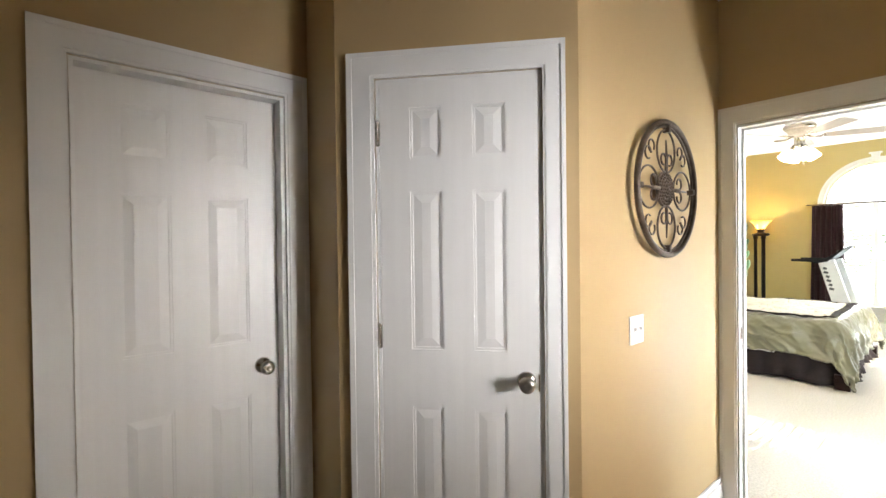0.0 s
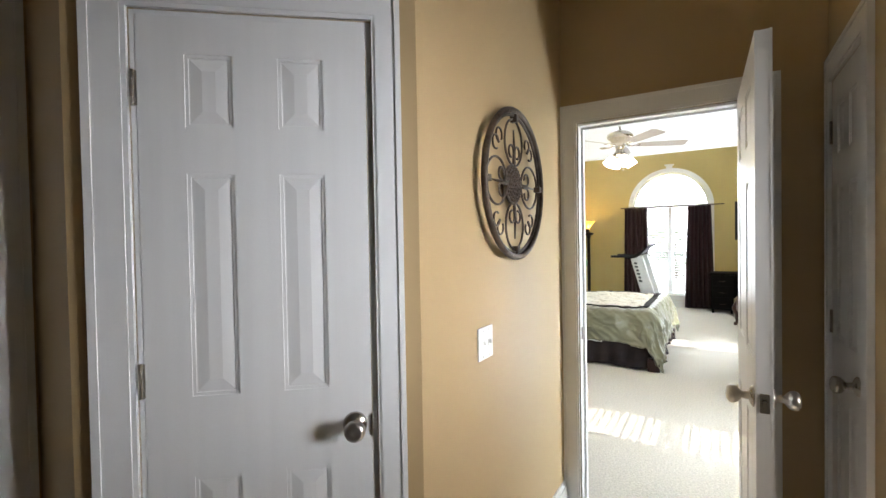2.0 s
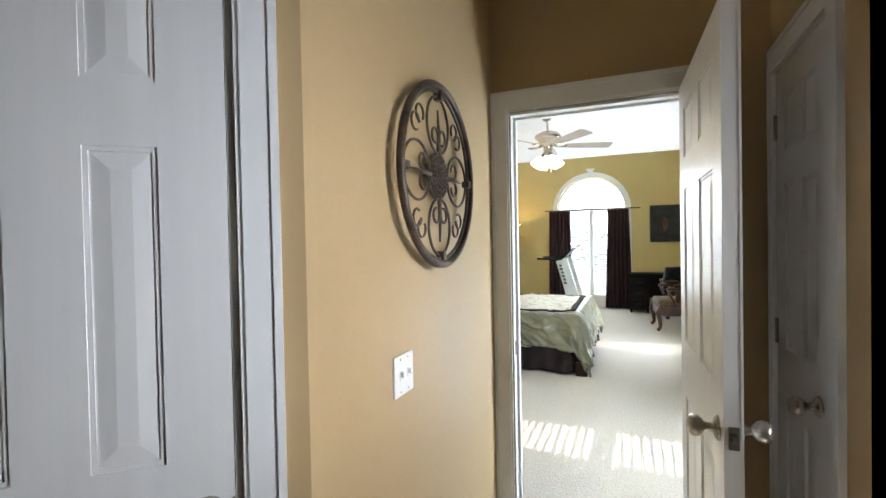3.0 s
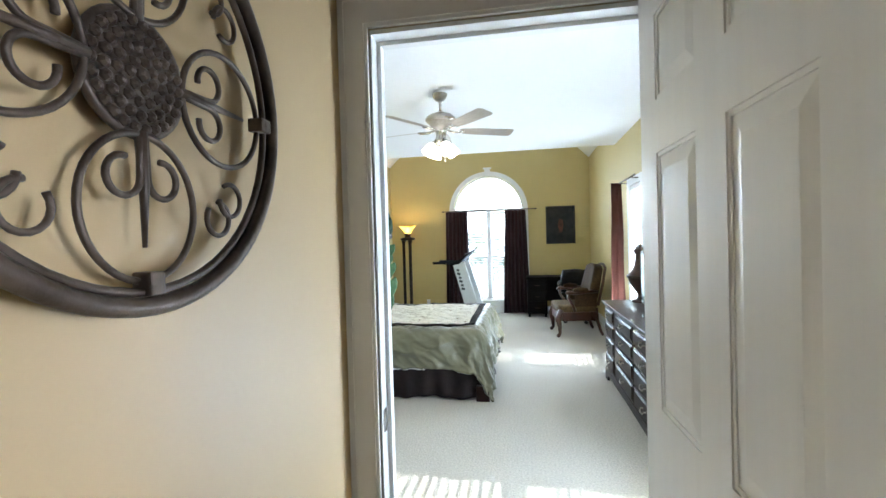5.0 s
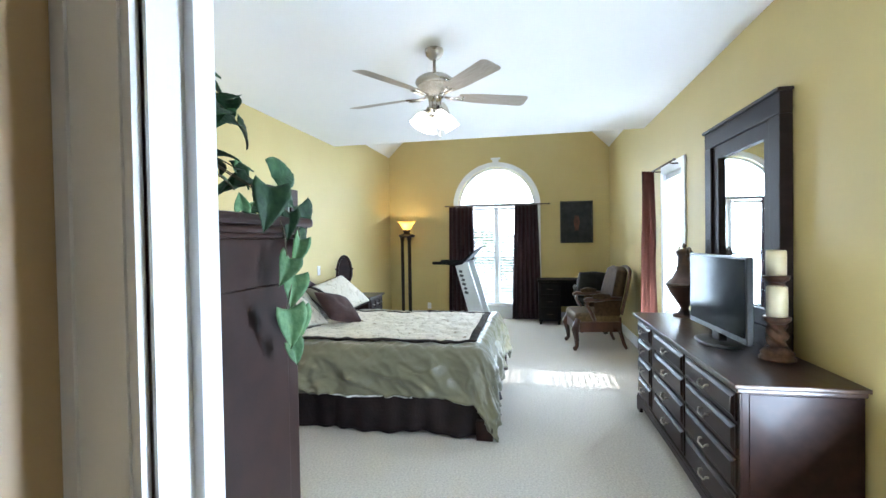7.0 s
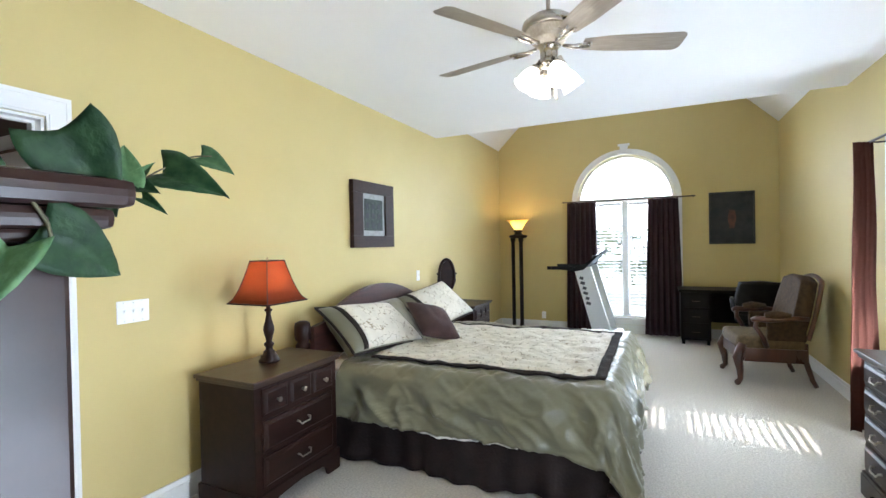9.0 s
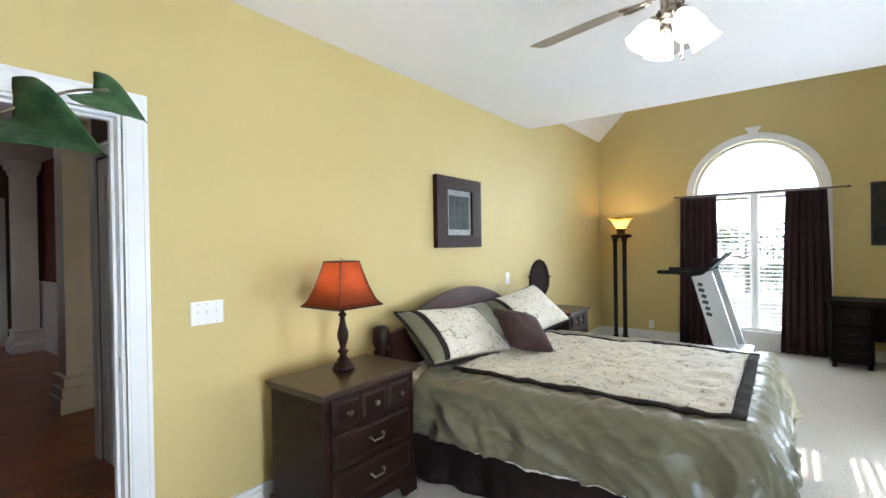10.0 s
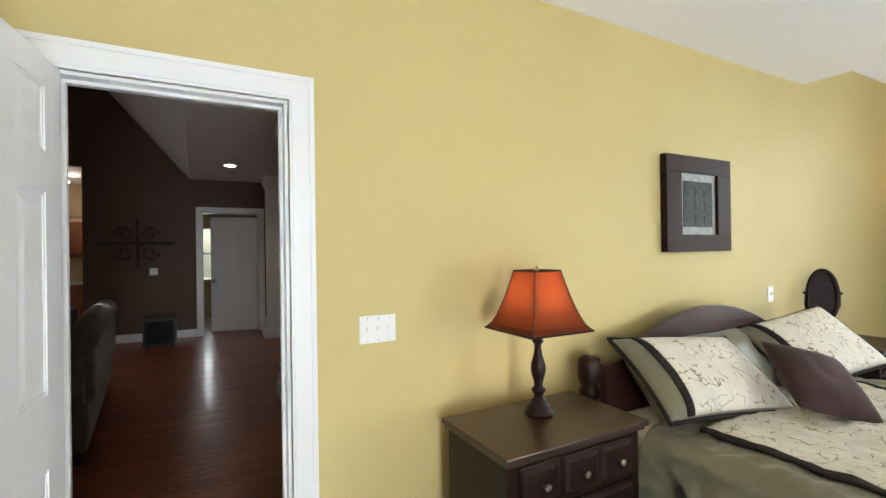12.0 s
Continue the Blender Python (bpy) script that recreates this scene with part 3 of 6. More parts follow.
# closet door in the angled wall
d = thing("door_2", place_on((2.775, 2.235), (3.355, 1.556), 0.158), "closed white six-panel closet door with nickel hinges", "door", kind="structure")
casing(d, 0.607, 2.045, widths=(0.104, 0.078))
jamb(d, 0.607, 2.045, 0.11)
door_leaf(d, 0.580, 2.026, 0.035, (0.0135, 0.016, 0.006), 0, hinges=((1.838, -0.020), (1.083, -0.020), (0.25, -0.020)), knobs=(-1,), knob_x=0.533)
part("strike", box(0.589, 0.594, -0.006, 0.002, 0.90, 0.96), M_NICKEL, d)
# narrow closet door beside the doorway
d = thing("door_3", place_on((4.742, 0.44), (3.95, 0.44), 0.074), "closed narrow white panelled closet door", "door", kind="structure")
casing(d, 0.49, 2.045, widths=(0.046, 0.095))
jamb(d, 0.49, 2.045, 0.1)
door_leaf(d, 0.463, 2.026, 0.035, (0.0135, 0.016, 0.006), 0, hinges=((1.838, -0.020), (1.083, -0.020), (0.25, -0.020)), knobs=(-1,))
# bedroom doorway with its leaf swung into the hall
d = thing("door_4", place_on((4.742, 1.62), (4.742, 0.34), 0.148), "open white six-panel bedroom door with nickel knobs", "door", kind="structure")
casing(d, 0.772, 2.045, widths=(0.084, 0.095))
jamb(d, 0.772, 2.045, 0.098, stop=0.05, inset=0.004)
part("strike_plate", box(0.004, 0.0065, 0.012, 0.036, 0.895, 0.96), M_NICKEL, d, "nickel strike plate")
door_leaf(d, 0.782, 2.036, 0.044, (0.734, -0.030, 0.008), -88.4, hinges=((1.838, 0.0), (1.083, 0.0), (0.25, 0.0)), latch=True)
d = thing("door_casing_bedroom", pose(4.84, 0.70, 0, 0, 0, 90), "white moulded casing on the bedroom side of the doorway", "door casing", kind="structure")
casing(d, 0.772, 2.045)
# doorway from the bedroom to the living room
d = thing("door_5", pose(5.51, 3.72, 0), "open white six-panel door to the living room", "door", kind="structure")
casing(d, 0.71, 2.03)
jamb(d, 0.71, 2.03, 0.12, stop=0.05)
part("strike_plate", box(0.6955, 0.698, 0.012, 0.036, 0.895, 0.96), M_NICKEL, d, "nickel strike plate")
door_leaf(d, 0.69, 2.015, 0.035, (0.008, -0.016, 0.006), -97, hinges=((1.8, 0.0), (1.05, 0.0), (0.25, 0.0)))
d = thing("door_casing_living", pose(6.22, 3.84, 0, 0, 0, 180), "white moulded casing on the living room side of the doorway", "door casing", kind="structure")
casing(d, 0.71, 2.03)


# ---- windows ----
def arch_ring(r0, r1, x0, x1, cy, cz, n=36):
    b = bmesh.new()
    rows = []
    for i in range(n + 1):
        a = math.pi * i / n
        c, s = math.cos(a), math.sin(a)
        rows.append([b.verts.new((x, cy + r * c, cz + r * s)) for x, r in ((x0, r0), (x0, r1), (x1, r1), (x1, r0))])
    for p, q in zip(rows, rows[1:]):
        for k in range(4):
            b.faces.new((p[k], p[(k + 1) % 4], q[(k + 1) % 4], q[k]))
    b.faces.new(rows[0])
    b.faces.new(rows[-1][::-1])
    return b


w1 = thing("window_1", pose(12.70, 1.71, 0), "tall white arched window over a pair of sashes", "window", kind="structure")
b = arch_ring(0.70, 0.765, -0.016, 0.0, 0, 2.05)
b = merge(b, arch_ring(0.765, 0.785, -0.026, 0.0, 0, 2.05))
part("arch_casing", b, M_TRIM, w1, "white arched casing")
for s in (-1, 1):
    b = box(-0.016, 0, s * 0.70, s * 0.765, 0.25, 2.05)
    box(-0.026, 0, s * 0.765, s * 0.785, 0.25, 2.05, 0, b)
    part("casing_leg", b, M_TRIM, w1)
part("keystone", prism([(-0.045, 2.80), (0.045, 2.80), (0.062, 2.885), (0.085, 2.885), (0.085, 2.915), (-0.085, 2.915), (-0.085, 2.885), (-0.062, 2.885)], -0.035, None, Matrix(((0, 1, 0, 0), (1, 0, 0, 0), (0, 0, 1, 0), (0, 0, 0, 1)))), M_TRIM, w1, "white keystone at the head of the arch")
part("window_sill", box(-0.055, 0.03, -0.80, 0.80, 0.225, 0.25, 0.006), M_TRIM, w1)
part("apron", box(-0.018, 0, -0.76, 0.76, 0.135, 0.225), M_TRIM, w1)
part("arch_frame", arch_ring(0.655, 0.70, 0.05, 0.10, 0, 2.05), M_TRIM, w1)
part("transom", box(0.045, 0.105, -0.70, 0.70, 2.03, 2.09), M_TRIM, w1)
part("mullion", box(0.045, 0.105, -0.022, 0.022, 0.25, 2.03), M_TRIM, w1)
for s in (-1, 1):
    ya, yb = (0.022, 0.70) if s > 0 else (-0.70, -0.022)
    b = box(0.06, 0.095, ya, ya + 0.025, 0.25, 2.03)
    box(0.06, 0.095, yb - 0.025, yb, 0.25, 2.03, 0, b)
    box(0.06, 0.095, ya + 0.025, yb - 0.025, 0.25, 0.31, 0, b)
    box(0.06, 0.095, ya + 0.025, yb - 0.025, 1.12, 1.17, 0, b)
    part("sash", b, M_TRIM, w1)
    for z0, z1 in ((0.31, 1.12), (1.17, 2.03)):
        p = part("pane", box(0.075, 0.079, ya + 0.025, yb - 0.025, z0, z1), M_GLASS, w1)
        p.visible_shadow = False
b = prism([(0.655 * math.cos(math.pi * i / 24), 2.09 + 0.6 * math.sin(math.pi * i / 24)) for i in range(25)], 0.004, None, Matrix(((0, 1, 0, 0.075), (1, 0, 0, 0), (0, 0, 1, 0), (0, 0, 0, 1))))
part("arch_pane", b, M_GLASS, w1).visible_shadow = False


def side_window(name, x):
    """A tall double-hung window in the south wall; local x runs along the wall from its near edge."""
    w = thing(name, pose(x + 0.56, -0.25, 0, 0, 0, 180), "tall white double-hung window with white blinds", "window", kind="structure")
    casing_w, top = 0.09, 2.06
    for xa, xb in ((-casing_w, 0), (0.56, 0.56 + casing_w)):
        b = box(xa, xb, -0.016, 0, 0.40, top + casing_w)
        part("casing_leg", b, M_TRIM, w, "white window casing")
    part("casing_head", box(0, 0.56, -0.016, 0, top, top + casing_w), M_TRIM, w)
    part("window_sill", box(-0.11, 0.67, -0.05, 0.05, 0.375, 0.40, 0.006), M_TRIM, w)
    part("apron", box(-0.08, 0.64, -0.016, 0, 0.29, 0.375), M_TRIM, w)
    b = box(0, 0.035, 0.07, 0.12, 0.40, top)
    box(0.525, 0.56, 0.07, 0.12, 0.40, top, 0, b)
    box(0.035, 0.525, 0.07, 0.12, 0.40, 0.46, 0, b)
    box(0.035, 0.525, 0.07, 0.12, 2.02, top, 0, b)
    part("window_frame", b, M_TRIM, w)
    for dims in ((0.0, 0.003, 0.403, 2.057), (0.557, 0.56, 0.403, 2.057), (0.0, 0.56, 2.057, 2.06), (0.0, 0.56, 0.40, 0.403)):
        part("lining", box(dims[0], dims[1], 0.001, 0.07, dims[2], dims[3]), M_TRIM, w)
    part("meeting_rail", box(0.035, 0.525, 0.065, 0.125, 1.19, 1.25), M_TRIM, w)
    for z0, z1 in ((0.46, 1.19), (1.25, 2.02)):
        p = part("pane", box(0.035, 0.525, 0.095, 0.098, z0, z1), M_GLASS, w)
        p.visible_shadow = False
    return w


side_window("window_2", 8.81)
side_window("window_3", 5.58)


def blind(m, width, z0, z1, tilt, label):
    w = thing("window_blind", m, label, "blind", "window blinds")
    part("headrail", box(0, width, -0.025, 0.025, z1 - 0.045, z1, 0.004), M_TRIM, w)
    part("bottom_rail", box(0, width, -0.024, 0.024, z0, z0 + 0.018, 0.004), M_TRIM, w)
    s = link("slat", box(0, width, -0.024, 0.024, -0.0014, 0.0014), M_SLAT)
    s.parent = w
    n = int((z1 - z0 - 0.07) / 0.052)
    for i in range(n):
        mm = pose(0, 0, z0 + 0.05 + i * 0.052, tilt, 0, 0)
        if i == 0:
            s.matrix_basis = mm
        else:
            shared("slat", s.data, w, mm)
    for x in (0.1, width - 0.1):
        part("cord", box(x - 0.001, x + 0.001, -0.001, 0.001, z0 + 0.01, z1 - 0.03), M_TRIM, w)
    return w


blind(pose(9.365, -0.28, 0, 0, 0, 180), 0.55, 0.405, 2.05, 18, "white slatted blind lowered in the far side window")
blind(pose(6.135, -0.28, 0, 0, 0, 180), 0.55, 0.405, 2.05, 18, "white slatted blind lowered in the near side window")
for ya in (1.015, 1.76):
    blind(pose(12.735, ya, 0, 0, 0, 90), 0.64, 0.255, 2.02, 8, "white slatted blind lowered behind the arched window's curtains")


# ---- living room seen through the doorway ----
wall("wall_living_far", (1.5, 10.95), (7.4, 10.95), 0.12, 5.6, M_BROWN, "dark brown living room wall", [(1.75, 2.85, -1, 2.85), (4.53, 5.45, -1, 2.16)])
# unseen wall; its opening is made up to suit the lamp below
wall("wall_living_left", (1.5, 3.84), (1.5, 10.95), 0.12, 5.6, M_BROWN, "dark brown living room side wall, out of view, with an added light opening", [(2.6, 4.8, 0.7, 2.2)])
# added lamp that brightens the living room from its unseen side
lamp("fill_light_living", "AREA", look((1.42, 7.5, 1.45), (5.0, 8.0, 1.0)), 3.5, (1.0, 0.92, 0.84), size=(2.1, 1.4))
wall("wall_living_right", (7.32, 10.95), (7.32, 5.2), 0.12, 2.9, mat("dark_red_wall_paint", (0.10, 0.018, 0.012), (0.12, 0.024, 0.016), 1.2, 0.6), "dark red dining room wall above white wainscot")
wall("wall_living_closet", (6.545, 5.25), (6.545, 3.84), 0.1, 2.9, M_BROWN, "dark brown wall with a side door", [(0.1, 0.82, -1, 2.06)])
wall("wall_living_near", (4.84, 3.848), (1.5, 3.848), 0.1, 5.6, M_BROWN, "dark brown living room wall beside the bedroom")
slab("wainscot", M_TRIM, "white painted wainscot below the red wall", "wainscot", 7.285, 7.316, 5.2, 10.9, 0, 0.95)
slab("wainscot_rail", M_TRIM, "white chair rail on the wainscot", "trim", 7.27, 7.316, 5.2, 10.9, 0.952, 1.0, bevel=0.008)
slab("ceiling_living", M_CEIL, "flat white living room ceiling", "ceiling", 5.84, 7.6, 3.84, 11.1, 2.74, 2.84)
slope = prism([(1.4, 5.4), (3.6, 5.4), (5.84, 2.74), (5.84, 2.86), (3.65, 5.5), (1.4, 5.5)], 7.3, None, Matrix.Translation((0, 3.82, 0)))
tagged(link("ceiling_living_vault", slope, M_CEIL), "white sloping living room ceiling", "ceiling", kind="structure")
baseboard((4.4, 10.95), (5.93, 10.95))
d = thing("door_6", pose(6.03, 10.95, 0), "white door ajar in its frame at the far end of the living room", "door", kind="structure")
casing(d, 0.92, 2.16)
jamb(d, 0.92, 2.16, 0.12)
door_leaf(d, 0.80, 2.1, 0.035, (0.905, 0.14, 0.006), 162, knobs=(1,))
d = thing("door_7", place_on((6.545, 5.25), (6.545, 3.84), 0.1), "closed white side door in the living room", "door", kind="structure")
casing(d, 0.72, 2.06, cw=0.08)
door_leaf(d, 0.70, 2.04, 0.035, (0.01, 0.02, 0.006), 0, knobs=(-1,))
# passage past the far door, and the kitchen past the wide opening
slab("floor_passage", M_PLANK, "polished cherry wood passage floor", "floor", 1.4, 7.6, 10.95, 14.2, -0.1, -0.004)
wall("wall_passage_back", (1.4, 13.6), (7.6, 13.6), 0.12, 2.9, M_TAN, "tan painted wall at the end of the passage", [(4.62, 4.98, 0.85, 2.0)])
wall("wall_passage_right", (7.4, 13.6), (7.4, 11.07), 0.12, 2.9, M_TAN, "tan painted passage wall")
wall("wall_passage_left", (5.35, 11.07), (5.35, 13.6), 0.12, 2.9, M_TAN, "tan painted passage wall")
slab("ceiling_passage", M_CEIL, "white passage and kitchen ceiling", "ceiling", 1.4, 7.6, 11.07, 13.8, 2.9, 3.0)
w = thing("window_4", pose(6.02, 13.6, 0), "small white window at the end of the passage", "window", kind="structure")
part("window_frame", merge(box(0, 0.03, 0.02, 0.06, 0.85, 2.0), box(0.33, 0.36, 0.02, 0.06, 0.85, 2.0)), M_TRIM, w)
part("window_bar", box(0.03, 0.33, 0.02, 0.06, 1.42, 1.46), M_TRIM, w)
part("pane", box(0.03, 0.33, 0.035, 0.039, 0.85, 2.0), M_GLASS, w).visible_shadow = False
lamp("sky_light_passage", "AREA", look((6.2, 14.0, 1.45), (6.2, 10.0, 1.0)), 9, (0.95, 0.97, 1.0), size=(0.5, 1.3))
k = thing("kitchen_cabinet", pose(2.6, 13.2, 0), "red-brown wooden kitchen wall units", "cabinet")
part("base_unit", box(0, 2.0, 0, 0.4, 0, 0.86, 0.004), M_CABINET, k)
part("worktop", box(-0.02, 2.02, -0.03, 0.4, 0.862, 0.9, 0.004), M_MATBOARD, k, "grey kitchen worktop")
part("wall_unit", box(0, 2.0, 0.08, 0.4, 1.4, 2.2, 0.004), M_CABINET, k)
for i in range(4):
    part("cabinet_door", frustum(i * 0.5 + 0.02, i * 0.5 + 0.48, 1.44, 2.16, 0.079, 0.05, -0.012), M_CABINET, k)
    part("cabinet_door", frustum(i * 0.5 + 0.02, i * 0.5 + 0.48, 0.12, 0.82, -0.001, 0.05, -0.012), M_CABINET, k)
l = thing("kitchen_ceiling_light", pose(3.75, 12.3, 2.9), "lit white bowl ceiling light in the kitchen", "ceiling light")
part("bowl", lathe([(0.02, -0.22), (0.14, -0.2), (0.2, -0.14), (0.2, -0.13), (0.02, -0.13)], 20, None), M_RECESS, l, "", True)
part("stem", lathe([(0.012, -0.13), (0.012, 0.0)], 8), M_NICKEL, l)
l = thing("recessed_light", pose(6.38, 9.31, 2.74), "lit round recessed ceiling light", "ceiling light")
part("rim", lathe([(0.075, -0.006), (0.095, -0.006), (0.095, 0.0), (0.075, 0.0)], 24), M_TRIM, l)
part("lens", lathe([(0.0, -0.012), (0.070, -0.012), (0.074, -0.007), (0.0, -0.007)], 24), M_RECESS, l, "lit lens")
lamp("recessed_lamp", "SPOT", look((6.38, 9.31, 2.70), (6.38, 9.31, 0)), 9, (1.0, 0.86, 0.66), radius=0.06, spot=(radians(110), 0.6))


def column(x, y, s, top):
    c = thing("column", pose(x, y, 0), "white painted square column with a stepped plinth", "column", "living room columns", "structure")
    part("plinth", merge(box(-s * 0.68, s * 0.68, -s * 0.68, s * 0.68, 0, 0.22, 0.006), box(-s * 0.74, s * 0.74, -s * 0.74, s * 0.74, 0, 0.14, 0.008)), M_TRIM, c)
    part("base_moulding", merge(box(-s * 0.6, s * 0.6, -s * 0.6, s * 0.6, 0.22, 0.30, 0.01), box(-s * 0.64, s * 0.64, -s * 0.64, s * 0.64, 0.30, 0.325, 0.01)), M_TRIM, c)
    part("shaft", box(-s / 2, s / 2, -s / 2, s / 2, 0.325, top - 0.2, 0.006), M_TRIM, c)
    b = box(-s * 0.58, s * 0.58, -s * 0.58, s * 0.58, top - 0.2, top - 0.13, 0.01)
    box(-s * 0.68, s * 0.68, -s * 0.68, s * 0.68, top - 0.13, top, 0.012, b)
    part("capital", b, M_TRIM, c)
    return c


column(6.80, 6.62, 0.24, 2.74)
column(7.12, 10.2, 0.26, 2.74)


def sofa():
    s = thing("sofa", pose(4.75, 6.9, 0, 0, 0, 4), "dark olive rolled-arm sofa with its back turned", "sofa")
    part("base", box(-0.45, 0.42, -1.15, 1.15, 0.1, 0.42, 0.03), M_SOFA, s)
    part("backrest", merge(box(0.22, 0.46, -1.1, 1.1, 0.40, 0.86, 0.06), tube([(0.38, -1.1, 0.86), (0.38, 0, 0.89), (0.38, 1.1, 0.86)], 0.10, 12)), M_SOFA, s, "", True)
    for y in (-1.15, 0.95):
        part("arm", merge(box(-0.45, 0.40, y, y + 0.2, 0.36, 0.60, 0.04), tube([(-0.46, y + 0.1, 0.62), (0.4, y + 0.1, 0.64)], 0.11, 12)), M_SOFA, s, "", True)
    for i in range(3):
        part("seat_cushion", box(-0.44, 0.24, -0.93 + i * 0.62, -0.33 + i * 0.62, 0.42, 0.56, 0.05), M_SOFA, s)
    for x in (-0.38, 0.36):
        for y in (-1.05, 1.05):
            part("foot", lathe([(0.03, 0), (0.045, 0.05), (0.03, 0.1)], 10, None, Matrix.Translation((x, y, 0))), M_ESP, s)
    for x, y in ((-0.1, 0.7), (-0.06, -0.6)):
        part("pillow", box(x, x + 0.26, y - 0.2, y + 0.2, 0.6, 0.95, 0.08, None, 3), M_SOFA, s)


sofa()
b = box(-0.22, 0.22, -0.2, 0.2, 0.03, 0.46, 0.012)
s = thing("subwoofer", pose(5.42, 10.3, 0), "black square speaker box on the wood floor", "speaker")
part("cabinet", b, M_BLACKP, s)
part("grille", box(-0.19, 0.19, -0.215, -0.203, 0.07, 0.42, 0.005), M_LEATHER, s)
for x in (-0.17, 0.17):
    for y in (-0.15, 0.15):
        part("foot", lathe([(0.02, 0), (0.02, 0.03)], 8, None, Matrix.Translation((x, y, 0))), M_BLACKP, s)


def scroll(c, r, turns, a0, way=1, n=26, shrink=0.25):
    """Points of a flat spiral in x and z round c."""
    out = []
    for i in range(n):
        f = i / (n - 1)
        a = a0 + way * f * turns * 2 * math.pi
        q = r * (1 - f * (1 - shrink))
        out.append((c[0] + q * math.cos(a), 0, c[1] + q * math.sin(a)))
    return out


o = thing("wall_cross_ornament", pose(5.07, 10.93, 1.62), "dark scrolled iron cross hung on the brown wall", "wall ornament")
part("upright", tube([(0, 0, -0.42), (0, 0, 0.42)], 0.025, 8), M_IRON, o)
part("crossbar", tube([(-0.55, 0, 0), (0.55, 0, 0)], 0.025, 8), M_IRON, o)
for sx in (-1, 1):
    for sz in (-1, 1):
        part("scroll", tube(scroll((sx * 0.18, sz * 0.15), 0.13, 1.2, 0 if sx > 0 else math.pi, sx * sz), 0.016, 6), M_IRON, o)


def wall_plate(m, gangs, label, toggles=True):
    p = thing("light_switch" if toggles else "wall_outlet", m, label, "switch" if toggles else "outlet")
    w = 0.07 + 0.046 * (gangs - 1)
    part("plate", box(-w / 2, w / 2, -0.006, 0, -0.058, 0.058, 0.003), M_PLASTIC, p)
    for i in range(gangs):
        x = (i - (gangs - 1) / 2) * 0.046
        if toggles:
            part("toggle", merge(box(x - 0.006, x + 0.006, -0.008, -0.006, -0.013, 0.013), prism([(x - 0.004, -0.002), (x + 0.004, -0.002), (x + 0.004, 0.011), (x - 0.004, 0.011)], -0.012, None, Matrix.Translation((0, -0.006, 0)))), M_PLASTIC, p)
        for z in (-0.046, 0.046) if toggles else (0.0,):
            part("screw", lathe([(0.003, 0), (0.003, 0.0012)], 8, None, Matrix.Translation((x, -0.006, z)) @ Matrix.Rotation(radians(90), 4, "X")), M_NICKEL, p)
    if not toggles:
        for z in (-0.021, 0.021):
            part("socket", lathe([(0.016, 0), (0.016, 0.002), (0.0, 0.002)], 16, None, Matrix.Translation((0, -0.006, z)) @ Matrix.Rotation(radians(90), 4, "X")), M_PLASTIC, p)
            for x in (-0.006, 0.006):
                part("slot", box(x - 0.001, x + 0.001, -0.0087, -0.0081, z - 0.004, z + 0.004), M_BLACKP, p)
    return p


wall_plate(pose(6.578, 3.72, 1.113), 3, "white three-gang light switch on the yellow wall")
wall_plate(pose(3.77, 1.56, 1.067), 2, "white two-gang light switch on the tan wall")
wall_plate(pose(9.69, 3.72, 1.08), 1, "small white single switch above the bed")
wall_plate(pose(5.3, 10.95, 1.15), 2, "white light switch on the brown wall")
wall_plate(pose(12.70, 2.98, 0.22, 0, 0, -90), 1, "white wall outlet above the skirting board", False)

# ---- outside ----
tagged(link("ground", box(-40, 60, -60, 40, -0.5, -0.35), M_GRASS), "pale sunlit lawn outside the house", "lawn", kind="structure")


def backdrop(name, *dims):
    return tagged(link(name, box(*dims), M_HAZE), "plain bright hazy sky beyond the garden", "sky", kind="structure")


M_HAZE = glow("bright_haze", (0.93, 0.97, 1.0), 7.0, (0.5, 0.5, 0.5))
backdrop("backdrop_east", 66.0, 66.2, -50, 60, -1, 45)
backdrop("backdrop_south", -30, 40, -60.2, -60.0, -1, 22)


# ---- bedroom furniture ----
def pull(parent, x, y, z, way=-1, w=0.09):
    """A bail pull: two posts and a drooping bar, standing out along y."""
    b = tube([(x - w / 2, y, z), (x - w / 2, y + way * 0.018, z)], 0.006, 6)
    tube([(x + w / 2, y, z), (x + w / 2, y + way * 0.018, z)], 0.006, 6, b)
    tube([(x - w / 2, y + way * 0.016, z), (x - w * 0.36, y + way * 0.024, z - 0.018), (x - w * 0.12, y + way * 0.027, z - 0.013), (x, y + way * 0.028, z - 0.016), (x + w * 0.12, y + way * 0.027, z - 0.013), (x + w * 0.36, y + way * 0.024, z - 0.018), (x + w / 2, y + way * 0.016, z)], 0.0045, 6, b)
    return part("pull", b, M_PEWTER, parent, "aged pewter drawer pull", True)


